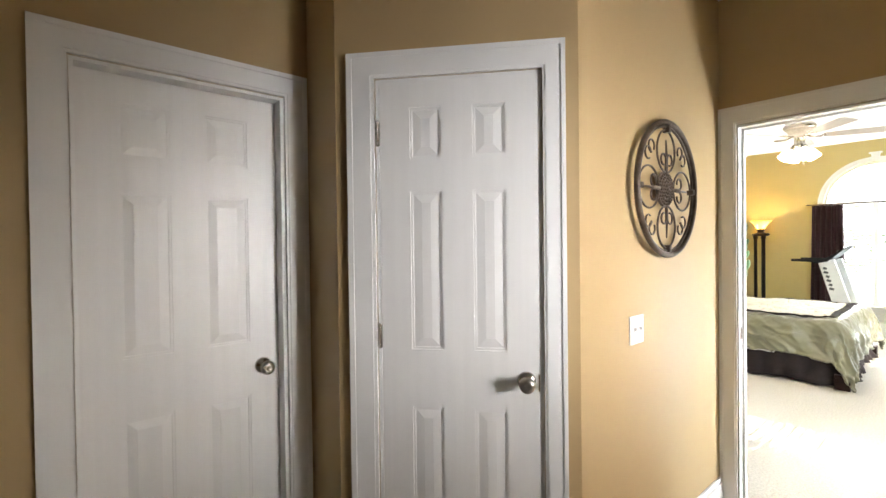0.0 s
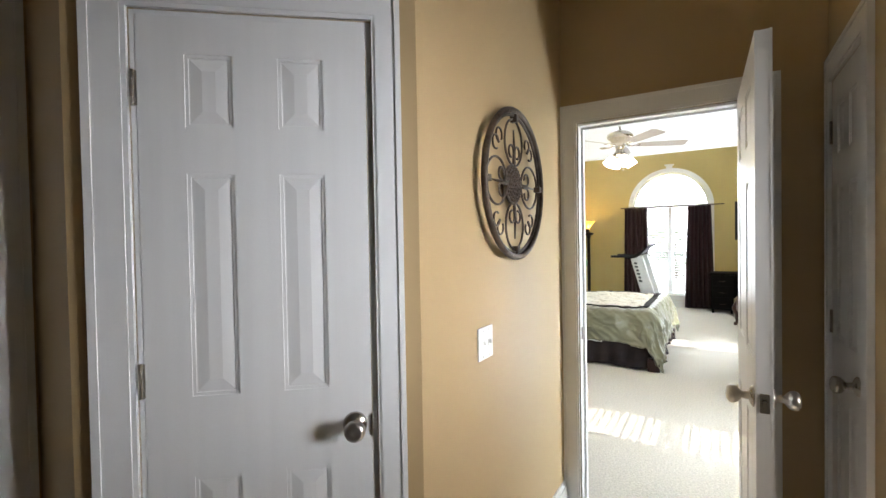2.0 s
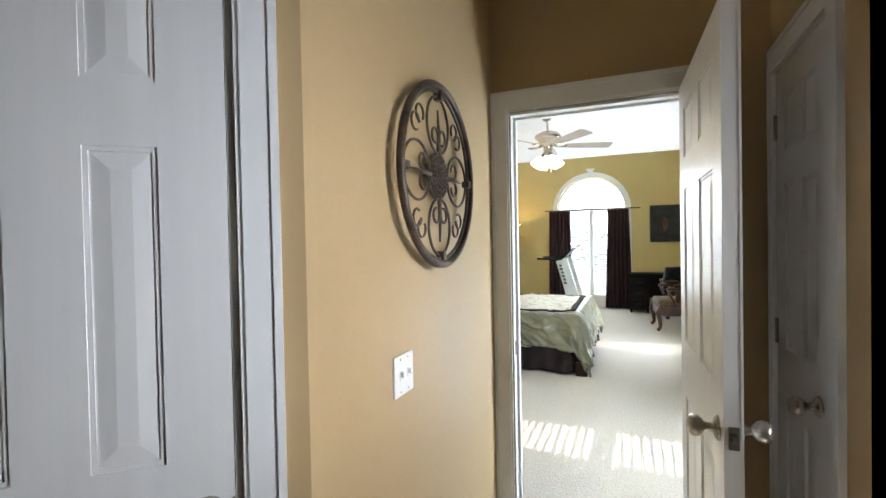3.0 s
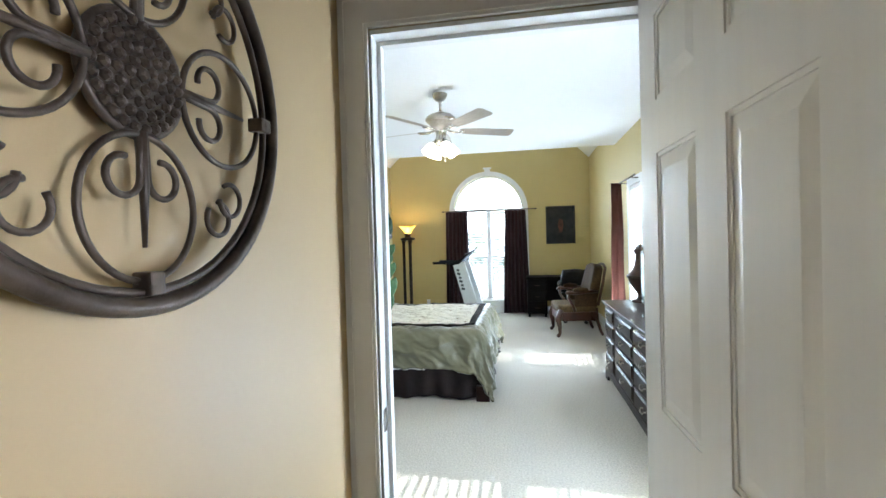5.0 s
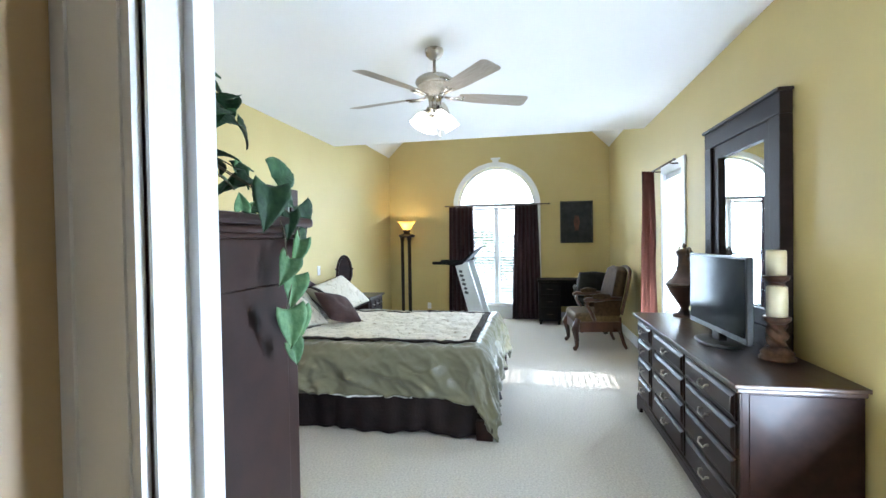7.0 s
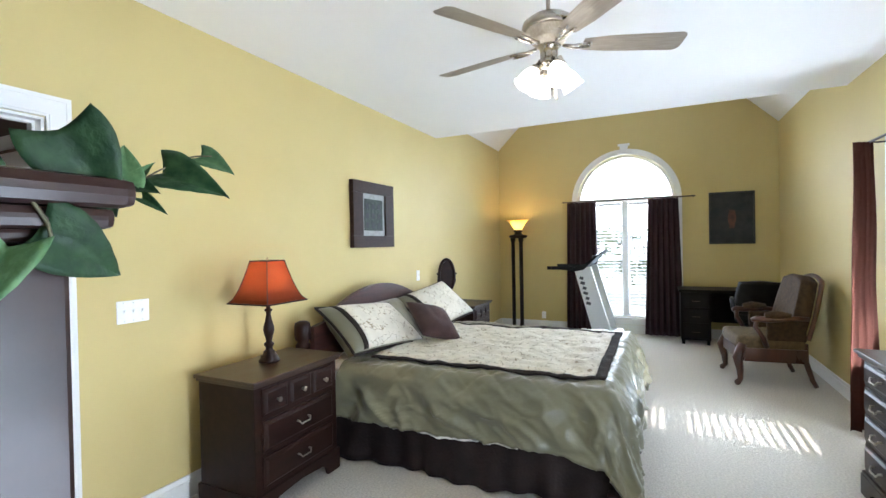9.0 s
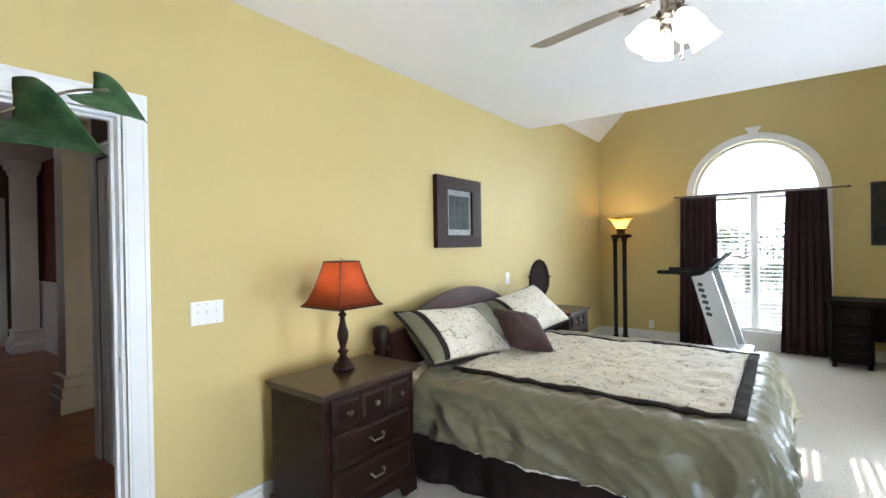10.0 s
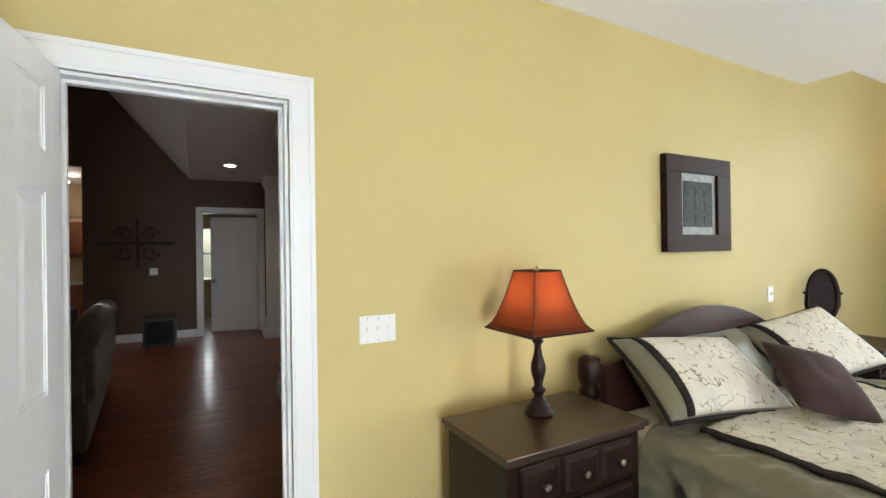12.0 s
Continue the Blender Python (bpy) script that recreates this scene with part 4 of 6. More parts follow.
def drawer(parent, x0, x1, z0, z1, y, pulls=1, kind="pull", split=1):
    """A drawer front on the plane y, looking towards -y."""
    b = box(x0, x1, y - 0.012, y, z0, z1, 0.003)
    w = (x1 - x0) / split
    for i in range(split):
        frustum(x0 + i * w + 0.012, x0 + (i + 1) * w - 0.012, z0 + 0.012, z1 - 0.012, y - 0.012, 0.014, -0.010, b)
    dr = part("drawer", b, M_ESP, parent)
    n = max(pulls, split if kind == "knob" else 0)
    for i in range(n):
        x = x0 + (i + 0.5) * (x1 - x0) / n
        if kind == "knob":
            part("knob", lathe([(0.007, 0), (0.006, 0.012), (0.013, 0.018), (0.014, 0.024), (0.008, 0.029), (0.0, 0.03)], 14, None, Matrix.Translation((x, y - 0.022, (z0 + z1) / 2)) @ Matrix.Rotation(radians(90), 4, "X")), M_PEWTER, dr, "small round pewter knob", True)
        else:
            pull(dr, x, y - 0.022, (z0 + z1) / 2 + 0.008)
    return dr


def bracket_base(w, d, h=0.12, t=0.022):
    """Bracket feet with a shaped apron between them, front at y = 0."""
    f = 0.11
    pts = [(0, 0), (f, 0), (f * 1.15, h * 0.35), (f * 1.5, h * 0.55), (w / 2, h * 0.66), (w - f * 1.5, h * 0.55), (w - f * 1.15, h * 0.35), (w - f, 0), (w, 0), (w, h), (0, h)]
    b = prism(pts, t)
    for x in (0.0, w - t):
        prism([(0, 0), (0.1, 0), (0.13, h * 0.5), (d - 0.13, h * 0.5), (d - 0.1, 0), (d, 0), (d, h), (0, h)], t, b, Matrix(((0, 1, 0, x), (1, 0, 0, t * 1.02), (0, 0, 1, 0), (0, 0, 0, 1))))
    return b


def nightstand(m, label):
    w, d, h = 0.66, 0.42, 0.74
    n = thing("nightstand", m, label, "nightstand", "bedside nightstands")
    part("base", bracket_base(w + 0.02, d, 0.13), M_ESP, n).location = (-0.01, -0.012, 0)
    part("body", box(0, w, 0.0, d, 0.12, h - 0.03, 0.004), M_ESP, n)
    t = box(-0.03, w + 0.03, -0.035, d + 0.005, h - 0.022, h, 0.006)
    box(-0.018, w + 0.018, -0.02, d, h - 0.04, h - 0.022, 0.005, t)
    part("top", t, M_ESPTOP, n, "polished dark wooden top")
    drawer(n, 0.045, w - 0.045, 0.535, 0.685, 0.0, 3, "knob", 3)
    drawer(n, 0.045, w - 0.045, 0.345, 0.515, 0.0)
    drawer(n, 0.045, w - 0.045, 0.155, 0.325, 0.0)
    return n


ns = nightstand(pose(6.83, 3.15, 0), "dark espresso three-drawer nightstand beside the bed")
ns2 = copy_thing(ns, pose(10.31, 3.30, 0) @ Matrix.Diagonal((0.9, 0.9, 0.9, 1)))
tagged(ns2, "dark espresso nightstand on the window side of the bed")


def tall_chest():
    w, d, h = 0.92, 0.43, 1.482
    c = thing("chest_of_drawers", pose(5.30, 1.62, 0, 0, 0, 90), "tall dark espresso chest of drawers beside the doorway", "chest")
    part("base", bracket_base(w + 0.02, d, 0.13), M_ESP, c).location = (-0.01, -0.012, 0)
    part("body", box(0, w, 0, d, 0.12, h - 0.045, 0.004), M_ESP, c)
    part("side_panel", box(-0.005, 0.0, 0.05, d - 0.05, 0.2, h - 0.14, 0.002), M_ESP, c)
    for out, z0, z1, bev in ((0.010, h - 0.045, h - 0.036, 0.003), (0.020, h - 0.036, h - 0.021, 0.006)):
        part("cornice_step", box(-out, w + out, -out, d, z0, z1, bev), M_ESP, c)
    part("top", box(-0.030, w + 0.030, -0.030, d, h - 0.021, h, 0.008), M_ESP, c, "dark top board over a stepped cornice")
    z = 0.15
    for k in (0.28, 0.26, 0.24, 0.22, 0.2):
        drawer(c, 0.04, w - 0.04, z, z + k - 0.02, 0.0, 2)
        z += k
    return c


tall_chest()


def dresser():
    w, d, h = 1.89, 0.46, 0.80
    c = thing("dresser", pose(8.39, 0.225, 0, 0, 0, 180), "long low dark espresso dresser with pewter pulls", "dresser")
    part("base", bracket_base(w + 0.03, d, 0.11), M_ESP, c).location = (-0.015, -0.018, 0)
    part("body", box(0, w, 0, d, 0.10, h - 0.03, 0.004), M_ESP, c)
    part("base_moulding", box(-0.012, w + 0.012, -0.014, d, 0.10, 0.13, 0.006), M_ESP, c)
    part("end_panel", box(w, w + 0.004, 0.03, d - 0.02, 0.14, h - 0.05, 0.0015), M_ESP, c)
    t = box(-0.035, w + 0.035, -0.04, d + 0.005, h - 0.02, h, 0.006)
    box(-0.02, w + 0.02, -0.024, d, h - 0.042, h - 0.02, 0.006, t)
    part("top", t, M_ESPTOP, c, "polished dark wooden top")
    cols = ((0.03, 0.43), (0.53, 1.17), (1.21, 1.86))
    for k, (x0, x1) in enumerate(cols):
        part("stile", box(x1 + 0.006, x1 + (0.09 if k == 0 else 0.03), -0.006, 0, 0.14, h - 0.05), M_ESP, c)
        for z0, z1 in ((0.62, 0.745), (0.47, 0.605), (0.31, 0.455), (0.145, 0.295)):
            drawer(c, x0, x1, z0, z1, 0.0)
    return c


dresser()


def dresser_mirror():
    m = thing("dresser_mirror", pose(8.09, -0.212, 0.80, 0, 0, 180), "tall mirror in a wide dark wooden frame above the dresser", "mirror")
    w, h, f = 1.05, 1.38, 0.115
    for name, dims in (("frame_rail", (0, w, h - f, h)), ("frame_rail", (0, w, 0, f)), ("frame_stile", (0, f, f, h - f)), ("frame_stile", (w - f, w, f, h - f))):
        x0, x1, z0, z1 = dims
        b = box(x0, x1, -0.03, 0.034, z0, z1, 0.006)
        part(name, b, M_BLACKW, m)
    i = 0.09
    for x0, x1, z0, z1 in ((f, w - f, h - f - i, h - f), (f, w - f, f, f + i), (f, f + i, f + i, h - f - i), (w - f - i, w - f, f + i, h - f - i)):
        part("inner_frame", box(x0, x1, -0.012, 0.03, z0, z1, 0.003), M_BLACKW, m)
    part("mirror_glass", box(f + i, w - f - i, 0.012, 0.02, f + i, h - f - i), M_MIRROR, m, "bevelled mirror glass")
    part("cap", box(-0.012, w + 0.012, -0.045, 0.034, h, h + 0.02, 0.006), M_BLACKW, m)


dresser_mirror()


# ---- bed ----
BED = pose(8.60, 3.62, 0)
bed = thing("bed", BED, "king bed with an arched dark wooden headboard", "bed")
arch = [(-0.86, 0.18), (0.92, 0.18), (0.92, 0.84), (0.78, 0.86)] + [(0.78 - 1.5 * i / 16, 0.87 + 0.215 * math.sin(math.pi * i / 16) ** 0.8) for i in range(1, 16)] + [(-0.72, 0.86), (-0.86, 0.84)]
part("headboard", prism(arch, 0.045, None, Matrix.Translation((0, -0.085, 0)), 0.006), mat("cherry_headboard_wood", (0.028, 0.008, 0.007), (0.055, 0.017, 0.013), 4, 0.42, 0.1, 40, stretch=(1, 8, 8)), bed, "arched dark cherry headboard")
for x in (-0.95, 1.0):
    post = [(0.05, 0.0), (0.05, 0.5), (0.055, 0.52), (0.04, 0.55), (0.053, 0.6), (0.053, 0.64), (0.038, 0.67), (0.05, 0.69), (0.05, 0.73), (0.038, 0.745), (0.054, 0.775), (0.058, 0.80), (0.058, 0.86), (0.052, 0.885), (0.03, 0.898), (0.0, 0.90)]
    part("bedpost", lathe(post, 20, None, Matrix.Translation((x, -0.055, 0))), M_ESP, bed, "turned dark bedpost", True)
for x in (-0.96, 0.87):
    part("foot_leg", box(x - 0.08, x + 0.04, -2.24, -2.12, 0.0, 0.14, 0.008), M_ESP, bed)
part("caster", lathe([(0.03, 0), (0.03, 0.03)], 12, None, Matrix.Translation((0.98, -1.9, 0.035)) @ Matrix.Rotation(radians(90), 4, "Y")), M_BLACKP, bed)
part("box_spring", box(-0.92, 0.92, -2.12, -0.09, 0.16, 0.36, 0.03), M_DKCLOTH, bed)
part("mattress", box(-0.91, 0.91, -2.12, -0.09, 0.362, 0.60, 0.06, None, 3), M_WHITECLOTH, bed, "white mattress")


def skirt(u, v):
    """A gathered valance hanging round three sides."""
    s = u * 6.1
    lens = ((-0.95, -0.12), (-0.95, -2.16), (0.95, -2.16), (0.95, -0.12))
    if s < 2.04:
        x, y, nx, ny = -0.95, -0.12 - s, -1, 0
    elif s < 3.94:
        x, y, nx, ny = -0.95 + (s - 2.04), -2.16, 0, -1
    else:
        x, y, nx, ny = 0.95, -2.16 + (s - 3.94), 1, 0
    f = (1 - v)
    wob = 0.016 * math.sin(s * 34 + 2 * noise.noise((s * 2, 0, 0))) * f + 0.07 * f * noise.noise((s * 3, v * 2, 1.3)) + 0.055 * f + 0.012 * noise.noise((s * 12, v * 5, 2.0)) * f
    z = 0.015 + 0.035 * noise.noise((s * 2.2, 3.1, 0)) * f + v * 0.32
    return (x + nx * wob, y + ny * wob, max(z, 0.006))


part("bed_skirt", sheet(skirt, 240, 8, 0.004), M_DKCLOTH, bed, "gathered dark brown bed skirt", True)


def drape(a, b, lift=0.0, puff=1.0):
    """The comforter's surface: a across the bed from its middle, b from the head towards the foot."""
    W, B = 0.86, 2.10
    ex, ey = max(0.0, abs(a) - W), max(0.0, b - B)
    dd = math.hypot(ex, ey)
    sx = math.copysign(1, a)
    x, y = sx * min(abs(a), W), -min(b, B)
    z = 0.625 + 0.02 * (1 - (a / 1.0) ** 2)
    z += puff * (0.016 * noise.noise((a * 4, b * 4, 2)) + 0.012 * noise.noise((a * 11, b * 11, 5)) + 0.005 * noise.noise((a * 25, b * 25, 7)) - 0.006 * max(0.0, 1 - 12 * abs(((a + b) * 4.2) % 1 - 0.5)) - 0.006 * max(0.0, 1 - 12 * abs(((a - b) * 4.2) % 1 - 0.5)))
    nx, ny, nz = 0.0, 0.0, 1.0
    if dd > 0:
        fx, fy = sx * ex / dd, -ey / dd
        r = 0.09
        out = r * (1 - math.exp(-dd / r)) + (0.13 + 0.16 * min(ex, ey) / dd) * dd
        drop = math.sqrt(dd * dd + 0.005) - math.sqrt(0.005)
        per = (b * ex + (a + B) * ey) / (ex + ey)
        k = min(1.0, dd / 0.25)
        fold = k * (0.006 * math.sin(per * 9 + 3.5 * noise.noise((a * 2, b * 2, 0))) + 0.05 * noise.noise((a * 4 + b, b * 5, 3)) + 0.016 * noise.noise((a * 9, b * 9, 9)))
        x += fx * (out + fold)
        y += fy * (out + fold)
        z -= drop
        t = min(1.0, dd / 0.12)
        nx, ny, nz = fx * t, fy * t, 1 - 0.9 * t
        z += 0.012 * noise.noise((a * 3, b * 3, 8)) * k
        ridge = k * 0.030 * max(0.0, 1 - 3.0 * abs(noise.noise((a * 6 + b * 2.5, b * 3.4, 11)))) ** 2 + k * 0.012 * max(0.0, 1 - 3.2 * abs(noise.noise((a * 13 + b * 5, b * 5.5 - a * 3, 17)))) ** 2
        x += fx * ridge
        y += fy * ridge
    z = max(z, 0.03)
    return (x + nx * lift, y + ny * lift, z + nz * lift)


comf = thing("comforter", BED @ pose(0, 0, 0), "rumpled sage green satin comforter spread over the bed", "comforter")
part("cover", sheet(lambda u, v: drape((-1.26 - 0.12 * max(0.0, v - 0.7) / 0.3) * (1 - u) + 1.24 * u, 0.36 + 2.20 * v), 200, 180, 0.022), M_SAGE, comf, "sage green satin cover", True)
part("sheet_edge", sheet(lambda u, v: tuple(p + q for p, q in zip(drape(-1.20 - 0.075 * v, 1.02 + 0.62 * u), (0.022, 0, 0.0))), 40, 6, 0.004), M_WHITECLOTH, comf, "white sheet showing below the hem", True)
PX0, PX1, PB0, PB1 = -0.73, 0.60, 0.52, 2.03
part("printed_panel", sheet(lambda u, v: drape(PX0 + (PX1 - PX0) * u, PB0 + (PB1 - PB0) * v, 0.008), 70, 80, 0.006), M_PRINT, comf, "cream printed centre panel", True)
for a0, a1, b0, b1 in ((PX0 - 0.05, PX0, PB0, PB1 + 0.06), (PX1, PX1 + 0.06, PB0, PB1 + 0.06), (PX0, PX1, PB1, PB1 + 0.06)):
    part("border_strip", sheet(lambda u, v: drape(a0 + (a1 - a0) * u, b0 + (b1 - b0) * v, 0.014 + 0.006 * math.sin(math.pi * u)), 40 if a1 - a0 > 0.5 else 6, 40 if b1 - b0 > 0.5 else 6, 0.012), M_BORDER, comf, "ruffled black border", True)


def cushion(w, h, t, seed, pinch=0.07):
    def f(u, v, s, lift=0.0):
        a, b = 2 * u - 1, 2 * v - 1
        th = t * 0.5 * max(0.0, 1 - abs(a) ** 2.6) ** 0.55 * max(0.0, 1 - abs(b) ** 2.6) ** 0.55
        x = a * w / 2 * (1 - pinch * (1 - abs(b)) ** 0.0 * (1 - b * b) * abs(a))
        z = b * h / 2 * (1 - pinch * (1 - a * a) * abs(b))
        th += 0.012 * noise.noise((a * 2.2 + seed, b * 2.2, s)) * (1 - a * a) * (1 - b * b)
        return (x, -s * (th + lift), z)
    return f


def closed_cushion(f, n=28):
    b = sheet(lambda u, v: f(u, v, 1), n, n)
    b = merge(b, sheet(lambda u, v: f(u, v, -1), n, n))
    bmesh.ops.remove_doubles(b, verts=b.verts[:], dist=0.0008)
    return b


def sham(m, seed):
    p = thing("pillow", m, "sage green pillow sham with a cream printed panel", "pillow", "bed pillows")
    f = cushion(0.83, 0.50, 0.19, seed)
    part("case", closed_cushion(f), M_SAGE, p, "", True)
    part("printed_panel", sheet(lambda u, v: f(0.17 + 0.80 * u, 0.012 + 0.976 * v, 1, 0.005), 24, 24, 0.003), M_PRINT, p, "cream printed panel", True)
    for u0, u1 in ((0.12, 0.17), (0.97, 0.992)):
        part("border_strip", sheet(lambda u, v: f(u0 + (u1 - u0) * u, 0.012 + 0.976 * v, 1, 0.008), 4, 24, 0.006), M_BORDER, p, "black border", True)
    part("edge_piping", tube([f(u, v, 1) for u, v in [(i / 20, 0) for i in range(20)] + [(1, i / 20) for i in range(20)] + [(1 - i / 20, 1) for i in range(20)] + [(0, 1 - i / 20) for i in range(20)]], 0.011, 6, None, True), M_BORDER, p)
    return p


sham(pose(8.13, 3.28, 0.80, -54, 4, -8), 1)
sham(pose(9.28, 3.29, 0.81, -50, -7, -8), 5)
p = thing("pillow", pose(8.66, 3.44, 0.75, -35, 0, 0), "plain sage green pillow behind the shams", "pillow", "bed pillows")
part("case", closed_cushion(cushion(0.70, 0.44, 0.16, 9)), M_SAGE, p, "", True)
p = thing("pillow", pose(8.16, 3.42, 0.73, -40, 0, 0), "plain sage green pillow behind the shams", "pillow", "bed pillows")
part("case", closed_cushion(cushion(0.62, 0.42, 0.16, 7)), M_SAGE, p, "", True)
p = thing("throw_pillow", pose(8.48, 2.93, 0.80, -56, 14, -30), "square dark brown suede throw pillow", "pillow")
part("cover", closed_cushion(cushion(0.39, 0.41, 0.15, 3)), M_THROW, p, "", True)


# ---- lamps and small things by the bed ----
def table_lamp():
    l = thing("table_lamp", pose(7.18, 3.40, 0.74), "lit table lamp with rust red shade on a dark base", "lamp")
    prof = [(0.062, 0.0), (0.062, 0.012), (0.052, 0.02), (0.05, 0.035), (0.036, 0.045), (0.034, 0.06), (0.022, 0.07), (0.02, 0.085), (0.03, 0.10), (0.03, 0.108), (0.018, 0.118), (0.02, 0.14), (0.028, 0.165), (0.033, 0.19), (0.03, 0.215), (0.02, 0.25), (0.014, 0.285), (0.016, 0.30), (0.024, 0.306), (0.024, 0.314), (0.013, 0.322), (0.012, 0.36), (0.0, 0.362)]
    part("base", lathe(prof, 24), M_ESP, l, "dark turned base", True)
    part("harp", tube([(0.0, 0, 0.36), (0.05, 0, 0.40), (0.055, 0, 0.50), (0.03, 0, 0.58), (0, 0, 0.60), (-0.03, 0, 0.58), (-0.055, 0, 0.50), (-0.05, 0, 0.40), (0, 0, 0.36)], 0.003, 6), M_BRASS, l)
    def half(v):
        return 0.160 - 0.090 * (v ** 0.62)
    def shade(u, v):
        s = (u * 4) % 4
        k, f = int(s) % 4, s - int(s)
        c = ((-1, -1), (1, -1), (1, 1), (-1, 1), (-1, -1))
        h = half(v)
        return (h * (c[k][0] * (1 - f) + c[k + 1][0] * f), h * (c[k][1] * (1 - f) + c[k + 1][1] * f), 0.362 + 0.248 * v)
    b = sheet(shade, 32, 12)
    bmesh.ops.remove_doubles(b, verts=b.verts[:], dist=0.0005)
    part("shade", b, M_SHADE, l, "rust red cloth shade, glowing")
    for v, r in ((0.0, 0.005), (1.0, 0.004)):
        part("trim", tube([shade(i / 32, v) for i in range(32)], r, 6, None, True), M_ESP, l)
    for k in range(4):
        part("rib", tube([shade(k / 4, i / 10) for i in range(11)], 0.0028, 6), M_THROW, l)
    part("finial", lathe([(0.004, 0.60), (0.008, 0.615), (0.005, 0.628), (0.0, 0.632)], 10), M_BRASS, l)
    part("bulb", lathe([(0.012, 0.40), (0.025, 0.43), (0.03, 0.455), (0.022, 0.48), (0.0, 0.49)], 14), M_BULB, l, "lit bulb", True)


table_lamp()
lamp("table_lamp_light", "POINT", pose(7.18, 3.40, 1.235), 2.3, (1.0, 0.62, 0.30), radius=0.03)


def oval_mirror():
    o = thing("table_mirror", pose(10.21, 3.60, 0.666, 0, 0, -50), "small oval dark-framed swivel mirror on the nightstand", "mirror")
    ring = [(0.095 * math.cos(2 * math.pi * i / 40), 0, 0.375 + 0.20 * math.sin(2 * math.pi * i / 40)) for i in range(40)]
    part("frame", tube(ring, 0.018, 8, None, True), M_ESP, o, "carved dark oval frame", True)
    part("mirror_glass", prism([(0.09 * math.cos(2 * math.pi * i / 32), 0.375 + 0.195 * math.sin(2 * math.pi * i / 32)) for i in range(32)], 0.006), M_ESP, o, "dark back of the mirror")
    part("stand", lathe([(0.08, 0), (0.08, 0.012), (0.03, 0.025), (0.014, 0.05), (0.018, 0.09), (0.012, 0.13), (0.012, 0.22)], 18), M_ESP, o, "", True)
    for s in (-1, 1):
        part("arm", tube([(0, 0.02, 0.19), (s * 0.07, 0.02, 0.21), (s * 0.11, 0.01, 0.30), (s * 0.107, 0, 0.395)], 0.008, 8), M_ESP, o, "", True)
        part("knob", lathe([(0.004, -0.012), (0.014, 0), (0.004, 0.012)], 10, None, Matrix.Translation((s * 0.117, 0, 0.40)) @ Matrix.Rotation(radians(90), 4, "Y")), M_ESP, o)


oval_mirror()


def torchiere():
    t = thing("floor_lamp", pose(12.24, 3.27, 0), "lit torchiere floor lamp with an amber bowl on dark triple columns", "lamp")
    part("base", merge(lathe([(0.17, 0), (0.17, 0.02), (0.15, 0.045), (0.05, 0.065)], 28), lathe([(0.1, 0.04), (0.1, 0.07)], 24)), M_IRON, t)
    for a in (107, 227, 347):
        x, y = 0.082 * math.cos(radians(a)), 0.082 * math.sin(radians(a))
        part("column", lathe([(0.04, 0.06), (0.04, 0.1), (0.029, 0.12), (0.029, 1.44), (0.04, 1.46), (0.04, 1.50), (0.03, 1.52)], 16, None, Matrix.Translation((x, y, 0))), M_DKMETAL, t, "dark iron column", True)
    part("collar", lathe([(0.12, 1.50), (0.145, 1.52), (0.14, 1.545), (0.07, 1.56), (0.05, 1.59), (0.075, 1.61), (0.06, 1.63), (0.04, 1.64)], 24), M_DKMETAL, t, "", True)
    bowl = [(0.05, 1.63), (0.075, 1.66), (0.095, 1.70), (0.125, 1.745), (0.165, 1.78), (0.185, 1.79)]
    b = bmesh.new()
    rings = [[b.verts.new((r * math.cos(2 * math.pi * i / 28), r * math.sin(2 * math.pi * i / 28), z)) for i in range(28)] for r, z in bowl]
    for p, q in zip(rings, rings[1:]):
        for i in range(28):
            b.faces.new((p[i], p[(i + 1) % 28], q[(i + 1) % 28], q[i]))
    part("shade", b, M_AMBER, t, "flared amber glass bowl, glowing", True)
    part("bulb", lathe([(0.015, 1.64), (0.028, 1.67), (0.03, 1.70), (0.0, 1.725)], 14), M_BULB, t, "lit bulb", True)


torchiere()
lamp("torchiere_light", "POINT", pose(12.24, 3.27, 1.74), 6, (1.0, 0.66, 0.26), radius=0.03)


def framed_art(m, w, h, f, g, depth, frame_mat, label, kind):
    """f and g: the frame's width at the sides and along top and bottom."""
    p = thing("framed_picture", m, label, "picture")
    for name, x0, x1, z0, z1 in (("frame_rail", 0, w, h - g, h), ("frame_rail", 0, w, 0, g), ("frame_stile", 0, f, g, h - g), ("frame_stile", w - f, w, g, h - g)):
        part(name, box(x0, x1, -depth, 0, z0, z1, 0.004), frame_mat, p)
    if kind == "grid":
        part("mat_board", box(f, w - f, -depth * 0.55, -0.004, g, h - g), M_MATBOARD, p, "silvery mat")
        part("print", box(f + 0.038, w - f - 0.038, -depth * 0.55 - 0.003, -depth * 0.55, g + 0.05, h - g - 0.05), M_ARTGREEN, p, "dark green print")
        for i in range(3):
            for j in range(3):
                x, z = f + 0.06 + i * (w - 2 * f - 0.09) / 3, g + 0.075 + j * (h - 2 * g - 0.13) / 3
                part("print_square", box(x, x + 0.05, -depth * 0.55 - 0.005, -depth * 0.55 - 0.003, z, z + 0.05), M_ARTDARK, p)
    else:
        part("canvas", box(f, w - f, -depth * 0.8, -0.004, g, h - g), M_ARTDARK, p, "dark painted canvas")
        part("figure_shape", prism([(w * 0.45, h * 0.3), (w * 0.55, h * 0.3), (w * 0.60, h * 0.5), (w * 0.57, h * 0.64), (w * 0.45, h * 0.66), (w * 0.41, h * 0.5)], -0.002, None, Matrix.Translation((0, -depth * 0.8, 0))), M_ARTRED, p, "rust red painted shape")
    return p


